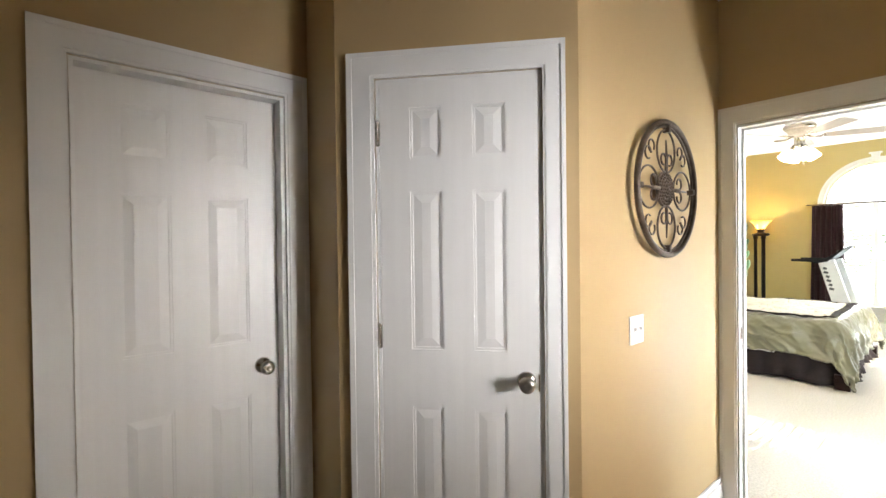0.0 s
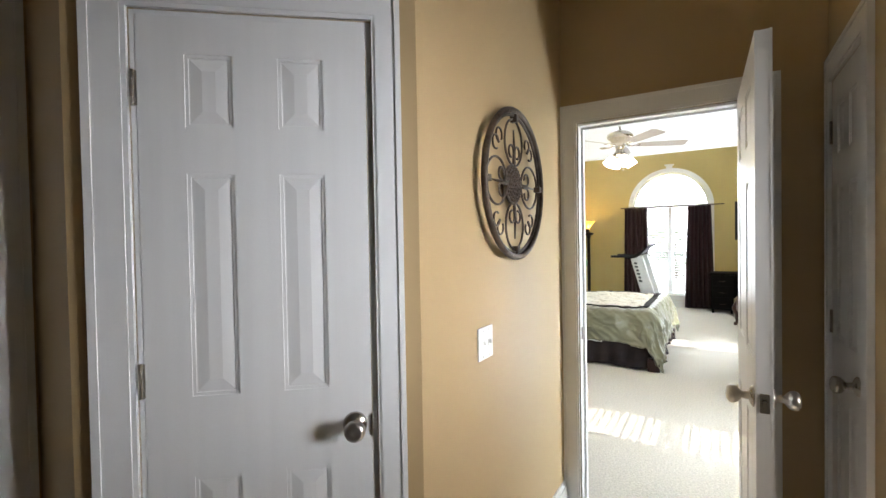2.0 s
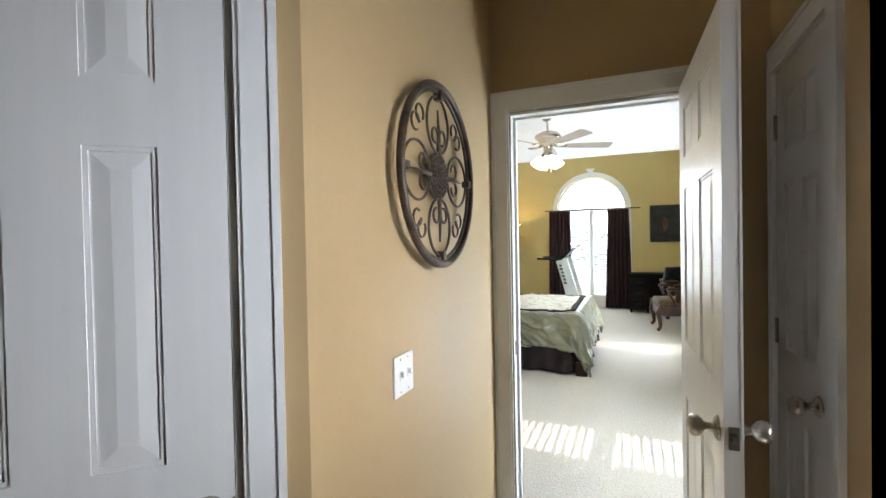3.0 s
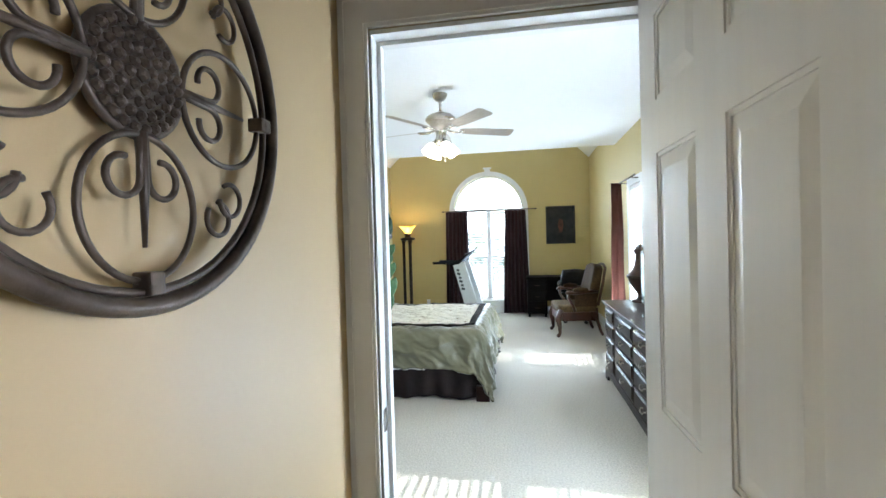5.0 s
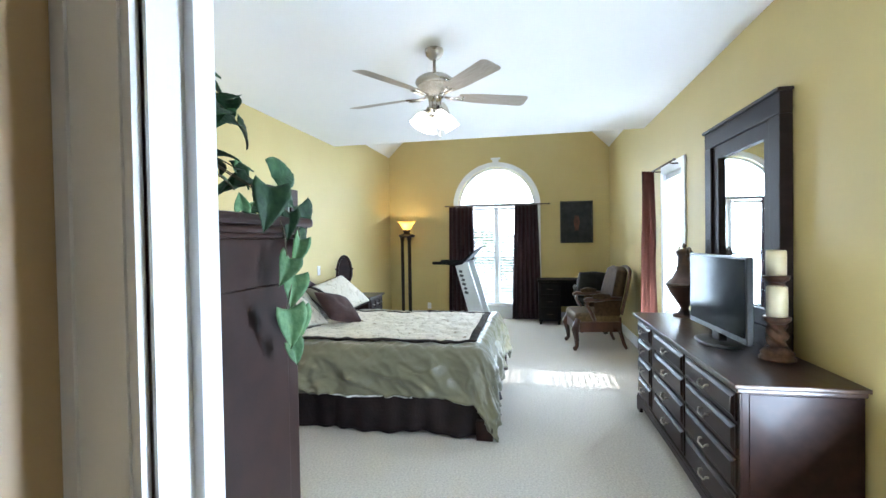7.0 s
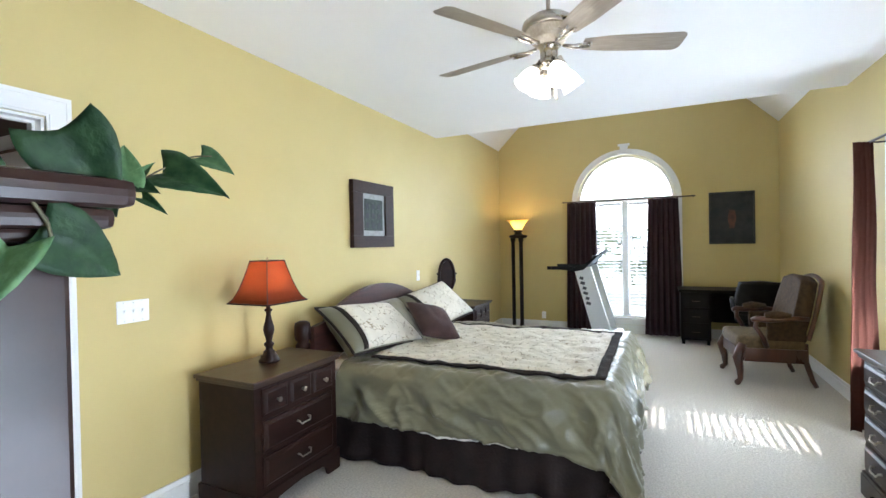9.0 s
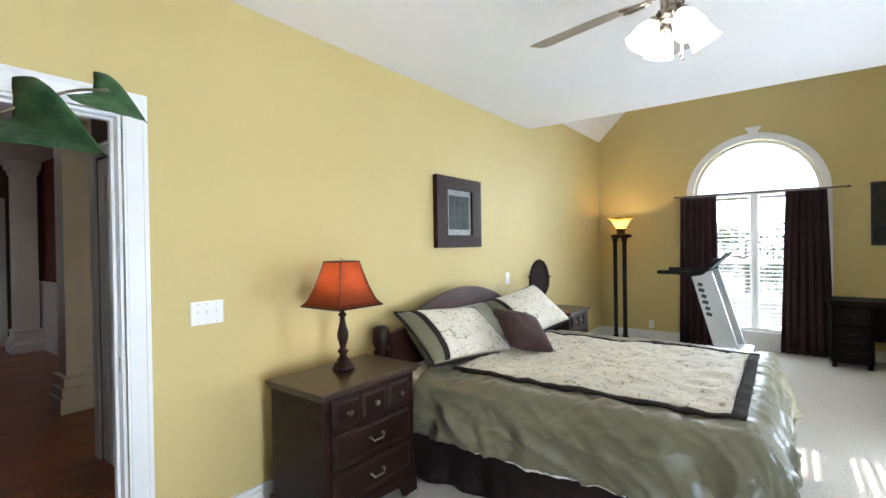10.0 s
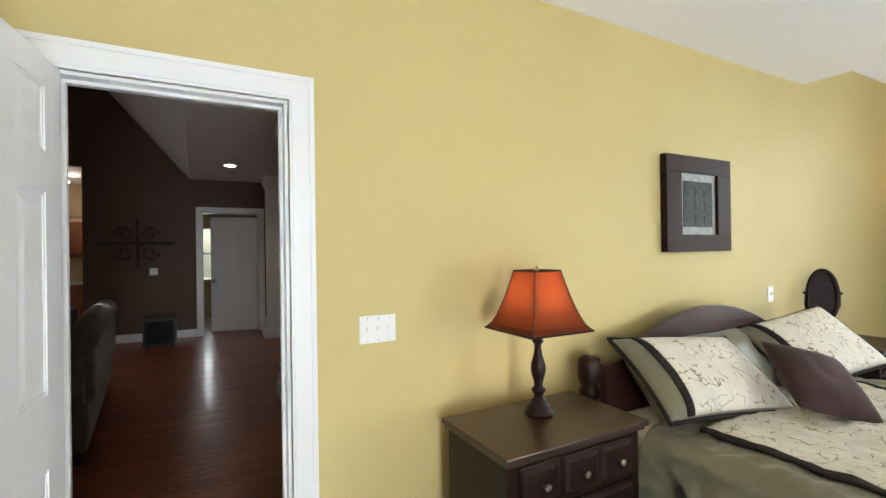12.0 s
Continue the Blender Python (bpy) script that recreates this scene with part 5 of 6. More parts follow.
framed_art(pose(8.44, 3.72, 1.412), 0.68, 0.61, 0.15, 0.108, 0.045, M_FRAME, "square print in a wide dark frame on the yellow wall", "grid")
framed_art(pose(12.70, 0.586, 1.354, 0, 0, -90), 0.553, 0.735, 0.02, 0.02, 0.04, M_BLACKP, "dark canvas with a rust shape on the end wall", "canvas")


# ---- dresser top ----
def television():
    t = thing("television", pose(7.71, 0.045, 0.80, 0, 0, 181), "black flat television switched off on the dresser", "television")
    part("bezel", box(0, 0.80, 0, 0.035, 0.065, 0.52, 0.008), M_BLACKP, t)
    part("screen", box(0.02, 0.78, -0.003, 0.0, 0.10, 0.505), M_SCREEN, t, "glossy dark screen")
    part("back", box(0.14, 0.66, 0.035, 0.085, 0.12, 0.44, 0.02), M_BLACKP, t)
    part("neck", box(0.35, 0.45, 0.005, 0.05, 0.015, 0.10, 0.006), M_BLACKP, t)
    part("stand", lathe([(0.17, 0), (0.17, 0.008), (0.15, 0.016), (0.02, 0.02)], 32, None, Matrix.Translation((0.40, 0.02, 0)) @ Matrix.Diagonal((1.2, 0.65, 1, 1))), M_BLACKP, t, "glossy black oval stand", True)


television()


def urn():
    u = thing("urn", pose(8.25, -0.085, 0.80), "tall dark lidded urn with a scrolled handle", "urn")
    prof = [(0.085, 0.0), (0.085, 0.018), (0.05, 0.03), (0.032, 0.055), (0.034, 0.075), (0.06, 0.12), (0.10, 0.18), (0.125, 0.235), (0.128, 0.255), (0.118, 0.275), (0.085, 0.31), (0.06, 0.36), (0.048, 0.42), (0.045, 0.47), (0.058, 0.49), (0.06, 0.505)]
    part("body", lathe(prof, 28), M_URN, u, "", True)
    part("band", lathe([(0.126, 0.24), (0.134, 0.245), (0.134, 0.262), (0.124, 0.268)], 28), M_IRON, u, "", True)
    part("lid", lathe([(0.062, 0.506), (0.06, 0.515), (0.04, 0.53), (0.02, 0.537), (0.012, 0.545), (0.02, 0.556), (0.014, 0.57), (0.0, 0.578)], 20), M_URN, u, "", True)
    for s in (1, -1):
        pts = [(-s * 0.055, 0, 0.49)] + [(-s * (0.115 + 0.045 * math.cos(a)), 0, 0.50 + 0.045 * math.sin(a)) for a in [math.pi * (1.0 - i * 1.7 / 14) for i in range(15)]]
        part("handle", tube(pts, 0.007, 8), M_IRON, u, "scrolled iron handle", True)


urn()


def candle_stand(m, h, foot, tall, label):
    """h: the dish's height; foot: the base's radius; tall: the candle's length."""
    c = thing("candle_holder", m, label, "candle holder", "pillar candles on the dresser")
    k = foot / 0.08
    part("base", lathe([(0.080 * k, 0.0), (0.082 * k, 0.012), (0.068 * k, 0.024), (0.076 * k, 0.036), (0.054 * k, 0.056), (0.040 * k, 0.068)], 24), M_BRONZE, c, "", True)
    def twist(u, v):
        a = 2 * math.pi * u
        r = (0.036 + 0.008 * math.cos(3 * (a + v * 4.5)) + 0.007 * math.sin(math.pi * v)) * (0.55 + 0.45 * k)
        return (r * math.cos(a), r * math.sin(a), 0.066 + v * (h - 0.10))
    part("twisted_stem", sheet(twist, 36, 30), M_BRONZE, c, "twisted leaf-carved stem", True)
    part("dish", lathe([(0.040, h - 0.040), (0.058, h - 0.025), (0.062, h - 0.006), (0.056, h - 0.004), (0.0, h - 0.004)], 24), M_BRONZE, c, "", True)
    can = part("candle", lathe([(0.046, h - 0.004), (0.047, h + tall * 0.7), (0.0455, h + tall - 0.005), (0.041, h + tall), (0.036, h + tall - 0.008), (0.0, h + tall - 0.012)], 24), M_WAX, c, "ivory pillar candle", True)
    part("wick", lathe([(0.0015, h + tall - 0.012), (0.0015, h + tall + 0.002)], 6), M_BLACKP, can)


candle_stand(pose(6.93, -0.115, 0.80), 0.222, 0.08, 0.15, "short twisted bronze holder with an ivory pillar candle")
candle_stand(pose(7.05, -0.168, 0.80), 0.42, 0.058, 0.13, "tall twisted bronze holder with an ivory pillar candle")


# ---- ceiling fan ----
def ceiling_fan():
    f = thing("ceiling_fan", pose(7.453, 1.736, 2.74), "brushed nickel five-blade ceiling fan with lit glass shades", "ceiling fan")
    part("canopy", lathe([(0.065, 0.0), (0.068, -0.01), (0.06, -0.035), (0.035, -0.062), (0.018, -0.07)], 28), M_NICKEL, f, "", True)
    part("downrod", lathe([(0.011, -0.18), (0.011, -0.05)], 12), M_NICKEL, f, "", True)
    part("motor", lathe([(0.02, -0.155), (0.05, -0.168), (0.098, -0.185), (0.128, -0.208), (0.134, -0.228), (0.124, -0.246)], 32), M_NICKEL, f, "brushed nickel motor housing", True)
    part("vent_ring", lathe([(0.122, -0.246), (0.112, -0.256), (0.095, -0.268), (0.092, -0.292), (0.084, -0.30), (0.06, -0.325)], 32), M_BLADE, f, "pale grooved ring under the motor", True)
    part("light_kit", lathe([(0.06, -0.325), (0.046, -0.335), (0.043, -0.39), (0.055, -0.40), (0.055, -0.42), (0.03, -0.435), (0.0, -0.44)], 24), M_NICKEL, f, "", True)
    for k in range(5):
        a = 5.5 + 72 * k
        m = pose(0, 0, -0.317, 0, 0, a)
        o = [(0.17, -0.045), (0.30, -0.062), (0.635, -0.072), (0.655, -0.064), (0.668, -0.045), (0.668, 0.045), (0.655, 0.064), (0.635, 0.072), (0.30, 0.062), (0.17, 0.045)]
        b = bmesh.new()
        fc = b.faces.new([b.verts.new((x, y, 0)) for x, y in o])
        bmesh.ops.solidify(b, geom=[fc], thickness=0.007)
        bl = part("blade", b, M_BLADE, f, "pale grey-brown wooden blade")
        bl.matrix_basis = m @ pose(0, 0, 0, -12, 0, 0)
        br = tube([(0.07, 0, -0.003), (0.12, 0.012, -0.012), (0.17, 0.018, -0.008), (0.21, 0.02, -0.006)], 0.008, 8)
        tube([(0.07, 0, -0.003), (0.12, -0.012, -0.012), (0.17, -0.018, -0.008), (0.21, -0.02, -0.006)], 0.008, 8, br)
        part("bracket", br, M_NICKEL, f, "", True).matrix_basis = m
    for k in range(4):
        a = 35 + 90 * k
        m = pose(0, 0, -0.40, 0, 0, a) @ pose(0.045, 0, 0, 0, 146, 0)
        arm = part("lamp_arm", lathe([(0.012, 0.0), (0.012, 0.03), (0.024, 0.04), (0.024, 0.06)], 14), M_NICKEL, f, "", True)
        arm.matrix_basis = m
        b = bmesh.new()
        prof = [(0.026, 0.058), (0.036, 0.075), (0.046, 0.10), (0.048, 0.12), (0.051, 0.14), (0.058, 0.155)]
        rings = [[b.verts.new((r * math.cos(2 * math.pi * i / 20), r * math.sin(2 * math.pi * i / 20), z)) for i in range(20)] for r, z in prof]
        for p, q in zip(rings, rings[1:]):
            for i in range(20):
                b.faces.new((p[i], p[(i + 1) % 20], q[(i + 1) % 20], q[i]))
        bmesh.ops.solidify(b, geom=b.faces[:], thickness=0.003)
        part("glass_shade", b, M_FANLIGHT, f, "frosted tulip glass shade, lit", True).matrix_basis = m
    for x in (-0.02, 0.025):
        part("pull_chain", tube([(x, -0.03, -0.40), (x, -0.03, -0.58)], 0.0018, 6), M_NICKEL, f)
        part("chain_ball", lathe([(0.0, -0.595), (0.006, -0.588), (0.006, -0.582), (0.0, -0.576)], 10, None, Matrix.Translation((x, -0.03, 0))), M_NICKEL, f)


ceiling_fan()


# ---- curtains ----
def curtain(m, width, height, folds, amp, label, material, flare=0.0, taper=0.0, seed=0.0):
    c = thing("curtain", m, label, "curtain", "window curtains")
    def f(u, v):
        a = u * folds * 2 * math.pi
        w = width * (1 - taper * math.sin(math.pi * min(1, (1 - v) * 1.2)) + flare * (1 - v))
        d = amp * (0.75 + 0.4 * (1 - v)) * math.sin(a + 0.6 * noise.noise((u * 4, v * 1.5, seed))) + 0.02 * noise.noise((u * 3, v * 3, seed + 4))
        return (w * (u - 0.5) + 0.01 * math.cos(a) , d, v * height)
    part("cloth", sheet(f, int(folds * 14), 24, 0.003), material, c, "", True)
    return c


def rod(m, length, label):
    r = thing("curtain_rod", m, label, "curtain rod", "curtain rods")
    part("pole", tube([(0, 0, 0), (length, 0, 0)], 0.009, 10), M_IRON, r, "", True)
    for x, s in ((0, -1), (length, 1)):
        part("finial", lathe([(0.008, 0), (0.014, 0.01), (0.011, 0.03), (0.004, 0.045), (0.0, 0.05)], 12, None, Matrix.Translation((x, 0, 0)) @ Matrix.Rotation(radians(90 * s), 4, "Y")), M_IRON, r, "", True)
    for x in (0.15, length - 0.15):
        part("bracket", tube([(x, 0, -0.002), (x, 0.03, -0.01), (x, 0.085, -0.01)], 0.006, 8), M_IRON, r)


curtain(pose(12.60, 2.33, 0.012, 0, 0, 90), 0.44, 2.03, 6, 0.028, "plum brown curtain panel beside the treadmill", M_CURTAIN, 0.12, 0.0, 1.0)
curtain(pose(12.60, 1.17, 0.012, 0, 0, 90), 0.40, 2.03, 6, 0.028, "plum brown curtain panel beside the desk", M_CURTAIN, 0.30, 0.0, 2.0)
rod(pose(12.61, 2.60, 2.055, 0, 0, -90), 1.80, "thin dark iron rod across the arched window")
curtain(pose(9.44, -0.11, 0.012, 0, 0, 122), 0.15, 2.10, 4, 0.022, "brown sheer curtain drawn to the far side of the window", M_SIDECURTAIN, 0.55, 0.0, 3.0)
rod(pose(9.60, -0.155, 2.115, 0, 0, 180), 0.86, "thin dark iron rod over the side window")


# ---- treadmill ----
def treadmill():
    t = thing("treadmill", pose(11.28, 1.80, 0), "pale grey folding treadmill with black console by the window", "treadmill")
    part("deck", box(-0.36, 0.36, 0.0, 1.55, 0.09, 0.18, 0.015), M_BLACKP, t)
    part("belt", box(-0.24, 0.24, 0.12, 1.53, 0.181, 0.187, 0.002), M_LEATHER, t)
    for x in (-0.33, 0.27):
        part("side_rail", box(x, x + 0.06, 0.1, 1.55, 0.181, 0.20, 0.006), M_SILVERP, t)
    part("motor_cover", box(-0.34, 0.34, -0.14, 0.18, 0.10, 0.27, 0.04), M_SILVERP, t, "pale grey motor cover")
    for x in (-0.32, 0.32):
        part("foot", lathe([(0.035, 0), (0.035, 0.1)], 12, None, Matrix.Translation((x, 1.4, 0))), M_BLACKP, t)
        part("wheel", lathe([(0.05, -0.02), (0.05, 0.02)], 18, None, Matrix.Translation((x, -0.05, 0.05)) @ Matrix.Rotation(radians(90), 4, "Y")), M_BLACKP, t)
        sx = x - 0.03
        post = part("upright", prism([(-0.09, 0.12), (0.13, 0.12), (0.395, 1.08), (0.20, 1.12)], 0.06, None, Matrix(((0, 1, 0, sx), (1, 0, 0, 0), (0, 0, 1, 0), (0, 0, 0, 1))), 0.008), M_SILVERP, t, "pale grey upright with dark maker's marking")
        if x < 0:
            for i in range(6):
                q = (0.32 + 0.055 * i) / 1.0
                b = box(-0.001, 0.001, -0.028, 0.028 if i % 2 else 0.018, -0.018, 0.018)
                mk = part("marking", b, M_LETTER, post)
                zc = 0.98 - 0.062 * i
                mk.matrix_basis = pose(sx - 0.002, 0.075 + (zc - 0.12) * 0.276, zc, 15.4, 0, 0)
        part("handrail", tube([(x, 0.30, 1.05), (x, 0.42, 1.09), (x, 0.55, 1.10), (x, 0.73, 1.10)], [0.03, 0.026, 0.024, 0.022], 10), M_CONSOLE, t, "black handrail", True)
    con = prism([(0.06, 1.30), (0.02, 1.33), (0.26, 1.16), (0.44, 1.09), (0.44, 1.05), (0.28, 1.08)], 0.72, None, Matrix(((0, 1, 0, -0.36), (1, 0, 0, 0), (0, 0, 1, 0), (0, 0, 0, 1))), 0.008)
    part("console", con, M_CONSOLE, t, "black wedge-shaped console")
    part("bottle_holder", lathe([(0.045, 0), (0.05, 0.05)], 14, None, Matrix.Translation((0.2, 0.2, 1.19))), M_BLACKP, t)


treadmill()


# ---- desk corner ----
def desk():
    d = thing("desk", pose(12.12, 1.0, 0, 0, 0, -90), "black wooden writing desk under the dark canvas", "desk")
    part("top", box(0, 1.2, 0, 0.52, 0.71, 0.75, 0.006), M_DESK, d)
    for x in (0.02, 0.82):
        part("pedestal", box(x, x + 0.36, 0.03, 0.50, 0.06, 0.708, 0.005), M_DESK, d)
        for z0, z1 in ((0.50, 0.69), (0.29, 0.48), (0.08, 0.27)):
            part("drawer_front", frustum(x + 0.02, x + 0.34, z0, z1, 0.029, 0.012, -0.012), M_DESK, d)
            part("pull", tube([(x + 0.13, 0.012, (z0 + z1) / 2), (x + 0.18, 0.0, (z0 + z1) / 2), (x + 0.23, 0.012, (z0 + z1) / 2)], 0.004, 6), M_IRON, d)
        for xx in (x + 0.03, x + 0.33):
            part("foot", box(xx - 0.02, xx + 0.02, 0.05, 0.09, 0, 0.06), M_DESK, d)
            part("foot", box(xx - 0.02, xx + 0.02, 0.42, 0.46, 0, 0.06), M_DESK, d)
    part("modesty_panel", box(0.38, 0.82, 0.46, 0.48, 0.25, 0.708), M_DESK, d)


desk()


def office_chair():
    c = thing("office_chair", pose(11.72, 0.14, 0, 0, 0, -100), "black leather swivel office chair at the desk", "office chair")
    part("seat", box(-0.26, 0.26, -0.25, 0.25, 0.43, 0.53, 0.045, None, 3), M_LEATHER, c, "padded black seat", True)
    b = sheet(lambda u, v: ((u - 0.5) * (0.54 - 0.12 * v * v), -0.28 - 0.08 * v + 0.10 * (2 * u - 1) ** 2, 0.52 + 0.40 * v), 14, 12, 0.09)
    part("backrest", b, M_LEATHER, c, "padded black back", True)
    part("gas_column", lathe([(0.05, 0.1), (0.05, 0.2), (0.028, 0.21), (0.028, 0.43)], 16), M_BLACKP, c)
    for k in range(5):
        a = radians(72 * k + 15)
        part("base_arm", tube([(0, 0, 0.12), (0.16 * math.cos(a), 0.16 * math.sin(a), 0.105), (0.29 * math.cos(a), 0.29 * math.sin(a), 0.075)], [0.03, 0.024, 0.018], 8), M_BLACKP, c)
        part("caster", lathe([(0.028, -0.02), (0.03, 0), (0.028, 0.02)], 14, None, Matrix.Translation((0.29 * math.cos(a), 0.29 * math.sin(a), 0.03)) @ Matrix.Rotation(a, 4, "Z") @ Matrix.Rotation(radians(90), 4, "X")), M_BLACKP, c)
    for s in (-1, 1):
        part("armrest", tube([(s * 0.25, 0.1, 0.47), (s * 0.30, 0.12, 0.58), (s * 0.30, 0.10, 0.68), (s * 0.29, -0.18, 0.69), (s * 0.25, -0.30, 0.62)], 0.022, 8), M_BLACKP, c, "", True)


office_chair()


def armchair():
    """Local y points to the chair's front."""
    c = thing("armchair", pose(10.70, 0.29, 0, 0, 0, 6), "carved mahogany armchair with gold-olive upholstery", "armchair")
    part("seat", box(-0.31, 0.31, -0.26, 0.31, 0.34, 0.48, 0.055, None, 3), M_SEAT, c, "padded gold-olive seat", True)
    part("seat_rail", merge(box(-0.32, 0.32, 0.25, 0.30, 0.24, 0.37, 0.014), merge(box(-0.325, -0.285, -0.26, 0.25, 0.24, 0.37, 0.01), box(0.285, 0.325, -0.26, 0.25, 0.24, 0.37, 0.01))), M_MAHOG, c)
    def back(u, v):
        w = 0.58 - 0.10 * v + 0.05 * math.sin(math.pi * v)
        top = 0.05 * math.cos(math.pi * (u - 0.5)) * v
        return ((u - 0.5) * w, -0.24 - 0.13 * v - 0.02 * math.sin(math.pi * u), 0.45 + 0.54 * v + top)
    part("backrest", sheet(back, 14, 14, 0.13), M_UPHOL, c, "tall padded back", True)
    part("back_cushion", sheet(lambda u, v: tuple(Vector(back(0.08 + 0.84 * u, 0.06 + 0.88 * v)) + Vector((0, 0.012 + 0.05 * (math.sin(math.pi * u) * math.sin(math.pi * v)) ** 0.5, 0))), 14, 14, 0.02), M_SEAT, c, "tufted gold-olive inner back", True)
    edge = [back(0, i / 10) for i in range(11)] + [back(i / 10, 1) for i in range(1, 11)] + [back(1, 1 - i / 10) for i in range(1, 11)]
    part("back_frame", tube([(x * 1.03, y - 0.03, z + 0.01) for x, y, z in edge], 0.022, 8), M_MAHOG, c, "carved mahogany back frame", True)
    for s in (-1, 1):
        part("arm", tube([(s * 0.29, -0.28, 0.66), (s * 0.34, -0.12, 0.67), (s * 0.36, 0.05, 0.655), (s * 0.35, 0.16, 0.66), (s * 0.345, 0.20, 0.645)], [0.022, 0.024, 0.028, 0.03, 0.018], 8), M_MAHOG, c, "carved arm", True)
        part("arm_pad", tube([(s * 0.345, -0.12, 0.695), (s * 0.36, 0.0, 0.70), (s * 0.358, 0.09, 0.69)], [0.026, 0.042, 0.028], 10), M_UPHOL, c, "", True)
        part("side_panel", box(s * 0.27 if s > 0 else -0.31, s * 0.31 if s > 0 else -0.27, -0.26, 0.06, 0.44, 0.645, 0.018), M_UPHOL, c, "upholstered side panel under the arm")
        part("arm_post", tube([(s * 0.30, 0.06, 0.38), (s * 0.335, 0.10, 0.48), (s * 0.33, 0.16, 0.58), (s * 0.35, 0.15, 0.65)], [0.024, 0.022, 0.02, 0.022], 8), M_MAHOG, c, "", True)
        part("leg", tube([(s * 0.285, 0.26, 0.40), (s * 0.32, 0.31, 0.27), (s * 0.30, 0.285, 0.15), (s * 0.29, 0.28, 0.06), (s * 0.30, 0.31, 0.022), (s * 0.305, 0.325, 0.016)], [0.040, 0.044, 0.032, 0.024, 0.03, 0.02], 10), M_MAHOG, c, "cabriole front leg", True)
        part("leg", tube([(s * 0.27, -0.25, 0.42), (s * 0.27, -0.26, 0.25), (s * 0.275, -0.31, 0.08), (s * 0.28, -0.34, 0.02)], [0.03, 0.026, 0.022, 0.02], 10), M_MAHOG, c, "splayed back leg", True)


armchair()


# ---- hall ornament ----
def medallion():
    """A round scrolled iron wall ornament; local x along the wall, y into it."""
    m = thing("wall_medallion", pose(3.992, 1.56, 1.658), "round bronze wrought-iron scroll medallion hung on the tan wall", "wall ornament")
    R = 0.300
    def ring(r, y=0.0, n=64, c=(0, 0)):
        return [(c[0] + r * math.cos(2 * math.pi * i / n), y, c[1] + r * math.sin(2 * math.pi * i / n)) for i in range(n)]
    part("outer_ring", merge(tube(ring(R - 0.012, -0.042), 0.0125, 10, None, True), tube(ring(R - 0.030, -0.036), 0.006, 8, None, True)), M_IRON, m, "double outer ring", True)
    part("boss", lathe([(0.078, 0.0), (0.081, 0.006), (0.079, 0.011), (0.072, 0.012), (0.070, 0.010), (0.05, 0.013), (0.03, 0.016), (0.0, 0.018)], 32, None, Matrix.Translation((0, -0.02, 0)) @ Matrix.Rotation(radians(90), 4, "X")), M_IRON, m, "ridged round centre boss", True)
    for count, rad, size in ((26, 0.066, 1.0), (20, 0.050, 1.0), (13, 0.034, 1.0), (7, 0.018, 1.0), (1, 0.0, 1.3)):
        for k in range(count):
            a = 2 * math.pi * (k + 0.5 * (count % 2)) / count
            part("petal", lathe([(0.008 * size, 0), (0.0075 * size, 0.004), (0.004 * size, 0.008), (0.0, 0.009)], 7, None, Matrix.Translation((rad * math.cos(a), -0.030 - 0.1 * (0.066 - rad), rad * math.sin(a))) @ Matrix.Rotation(radians(90), 4, "X")), M_IRON, m)
    for k in range(4):
        rot = Matrix.Rotation(math.pi / 2 * k, 4, "Y")
        def P(pts):
            return [rot @ Vector(p) for p in pts]
        loop = [(0.088 * math.sin(2 * math.pi * i / 40), -0.032, 0.165 - 0.092 * math.cos(2 * math.pi * i / 40)) for i in range(40)]
        part("loop", tube(P(loop), 0.0046, 8, None, True), M_IRON, m, "", True)
        part("spear", tube(P([(0, -0.032, 0.07), (0, -0.034, 0.14), (0, -0.032, 0.215)]), [0.008, 0.006, 0.003], 8), M_IRON, m, "", True)
        for s in (-1, 1):
            sc = [(s * (0.03 + 0.024 * math.cos(a)), -0.034, 0.128 + 0.024 * math.sin(a)) for a in [math.pi - i * 1.55 * math.pi / 16 for i in range(17)]]
            sc = [(s * 0.004, -0.034, 0.078), (s * 0.005, -0.034, 0.10)] + sc
            part("scroll", tube(P(sc), 0.0044, 8), M_IRON, m, "", True)
            r2 = Matrix.Rotation(math.pi / 2 * k + s * math.pi / 4, 4, "Y")
            cs = [r2 @ Vector((s * (0.022 - 0.026 * math.cos(b)) , -0.033, 0.222 + 0.026 * math.sin(b))) for b in [i * 1.7 * math.pi / 16 - 0.8 for i in range(17)]]
            part("corner_scroll", tube(cs, 0.004, 8), M_IRON, m, "", True)
        part("clip", box(-0.012, 0.012, -0.05, -0.022, R - 0.055, R - 0.025, 0.003), M_IRON, m).matrix_basis = rot
        part("spacer", tube(P([(0, -0.03, 0.05), (0, 0.0, 0.05)]), 0.005, 8), M_IRON, m)


medallion()

h = thing("wall_hook", pose(6.33, -0.25, 2.18, 0, 0, 180), "small brass picture hook nailed to the yellow wall", "hook")
part("plate", box(-0.006, 0.006, -0.003, 0, -0.014, 0.014, 0.001), M_BRASS, h)
part("nail", tube([(0, 0, 0.008), (0, -0.014, 0.014)], 0.0016, 6), M_BRASS, h)


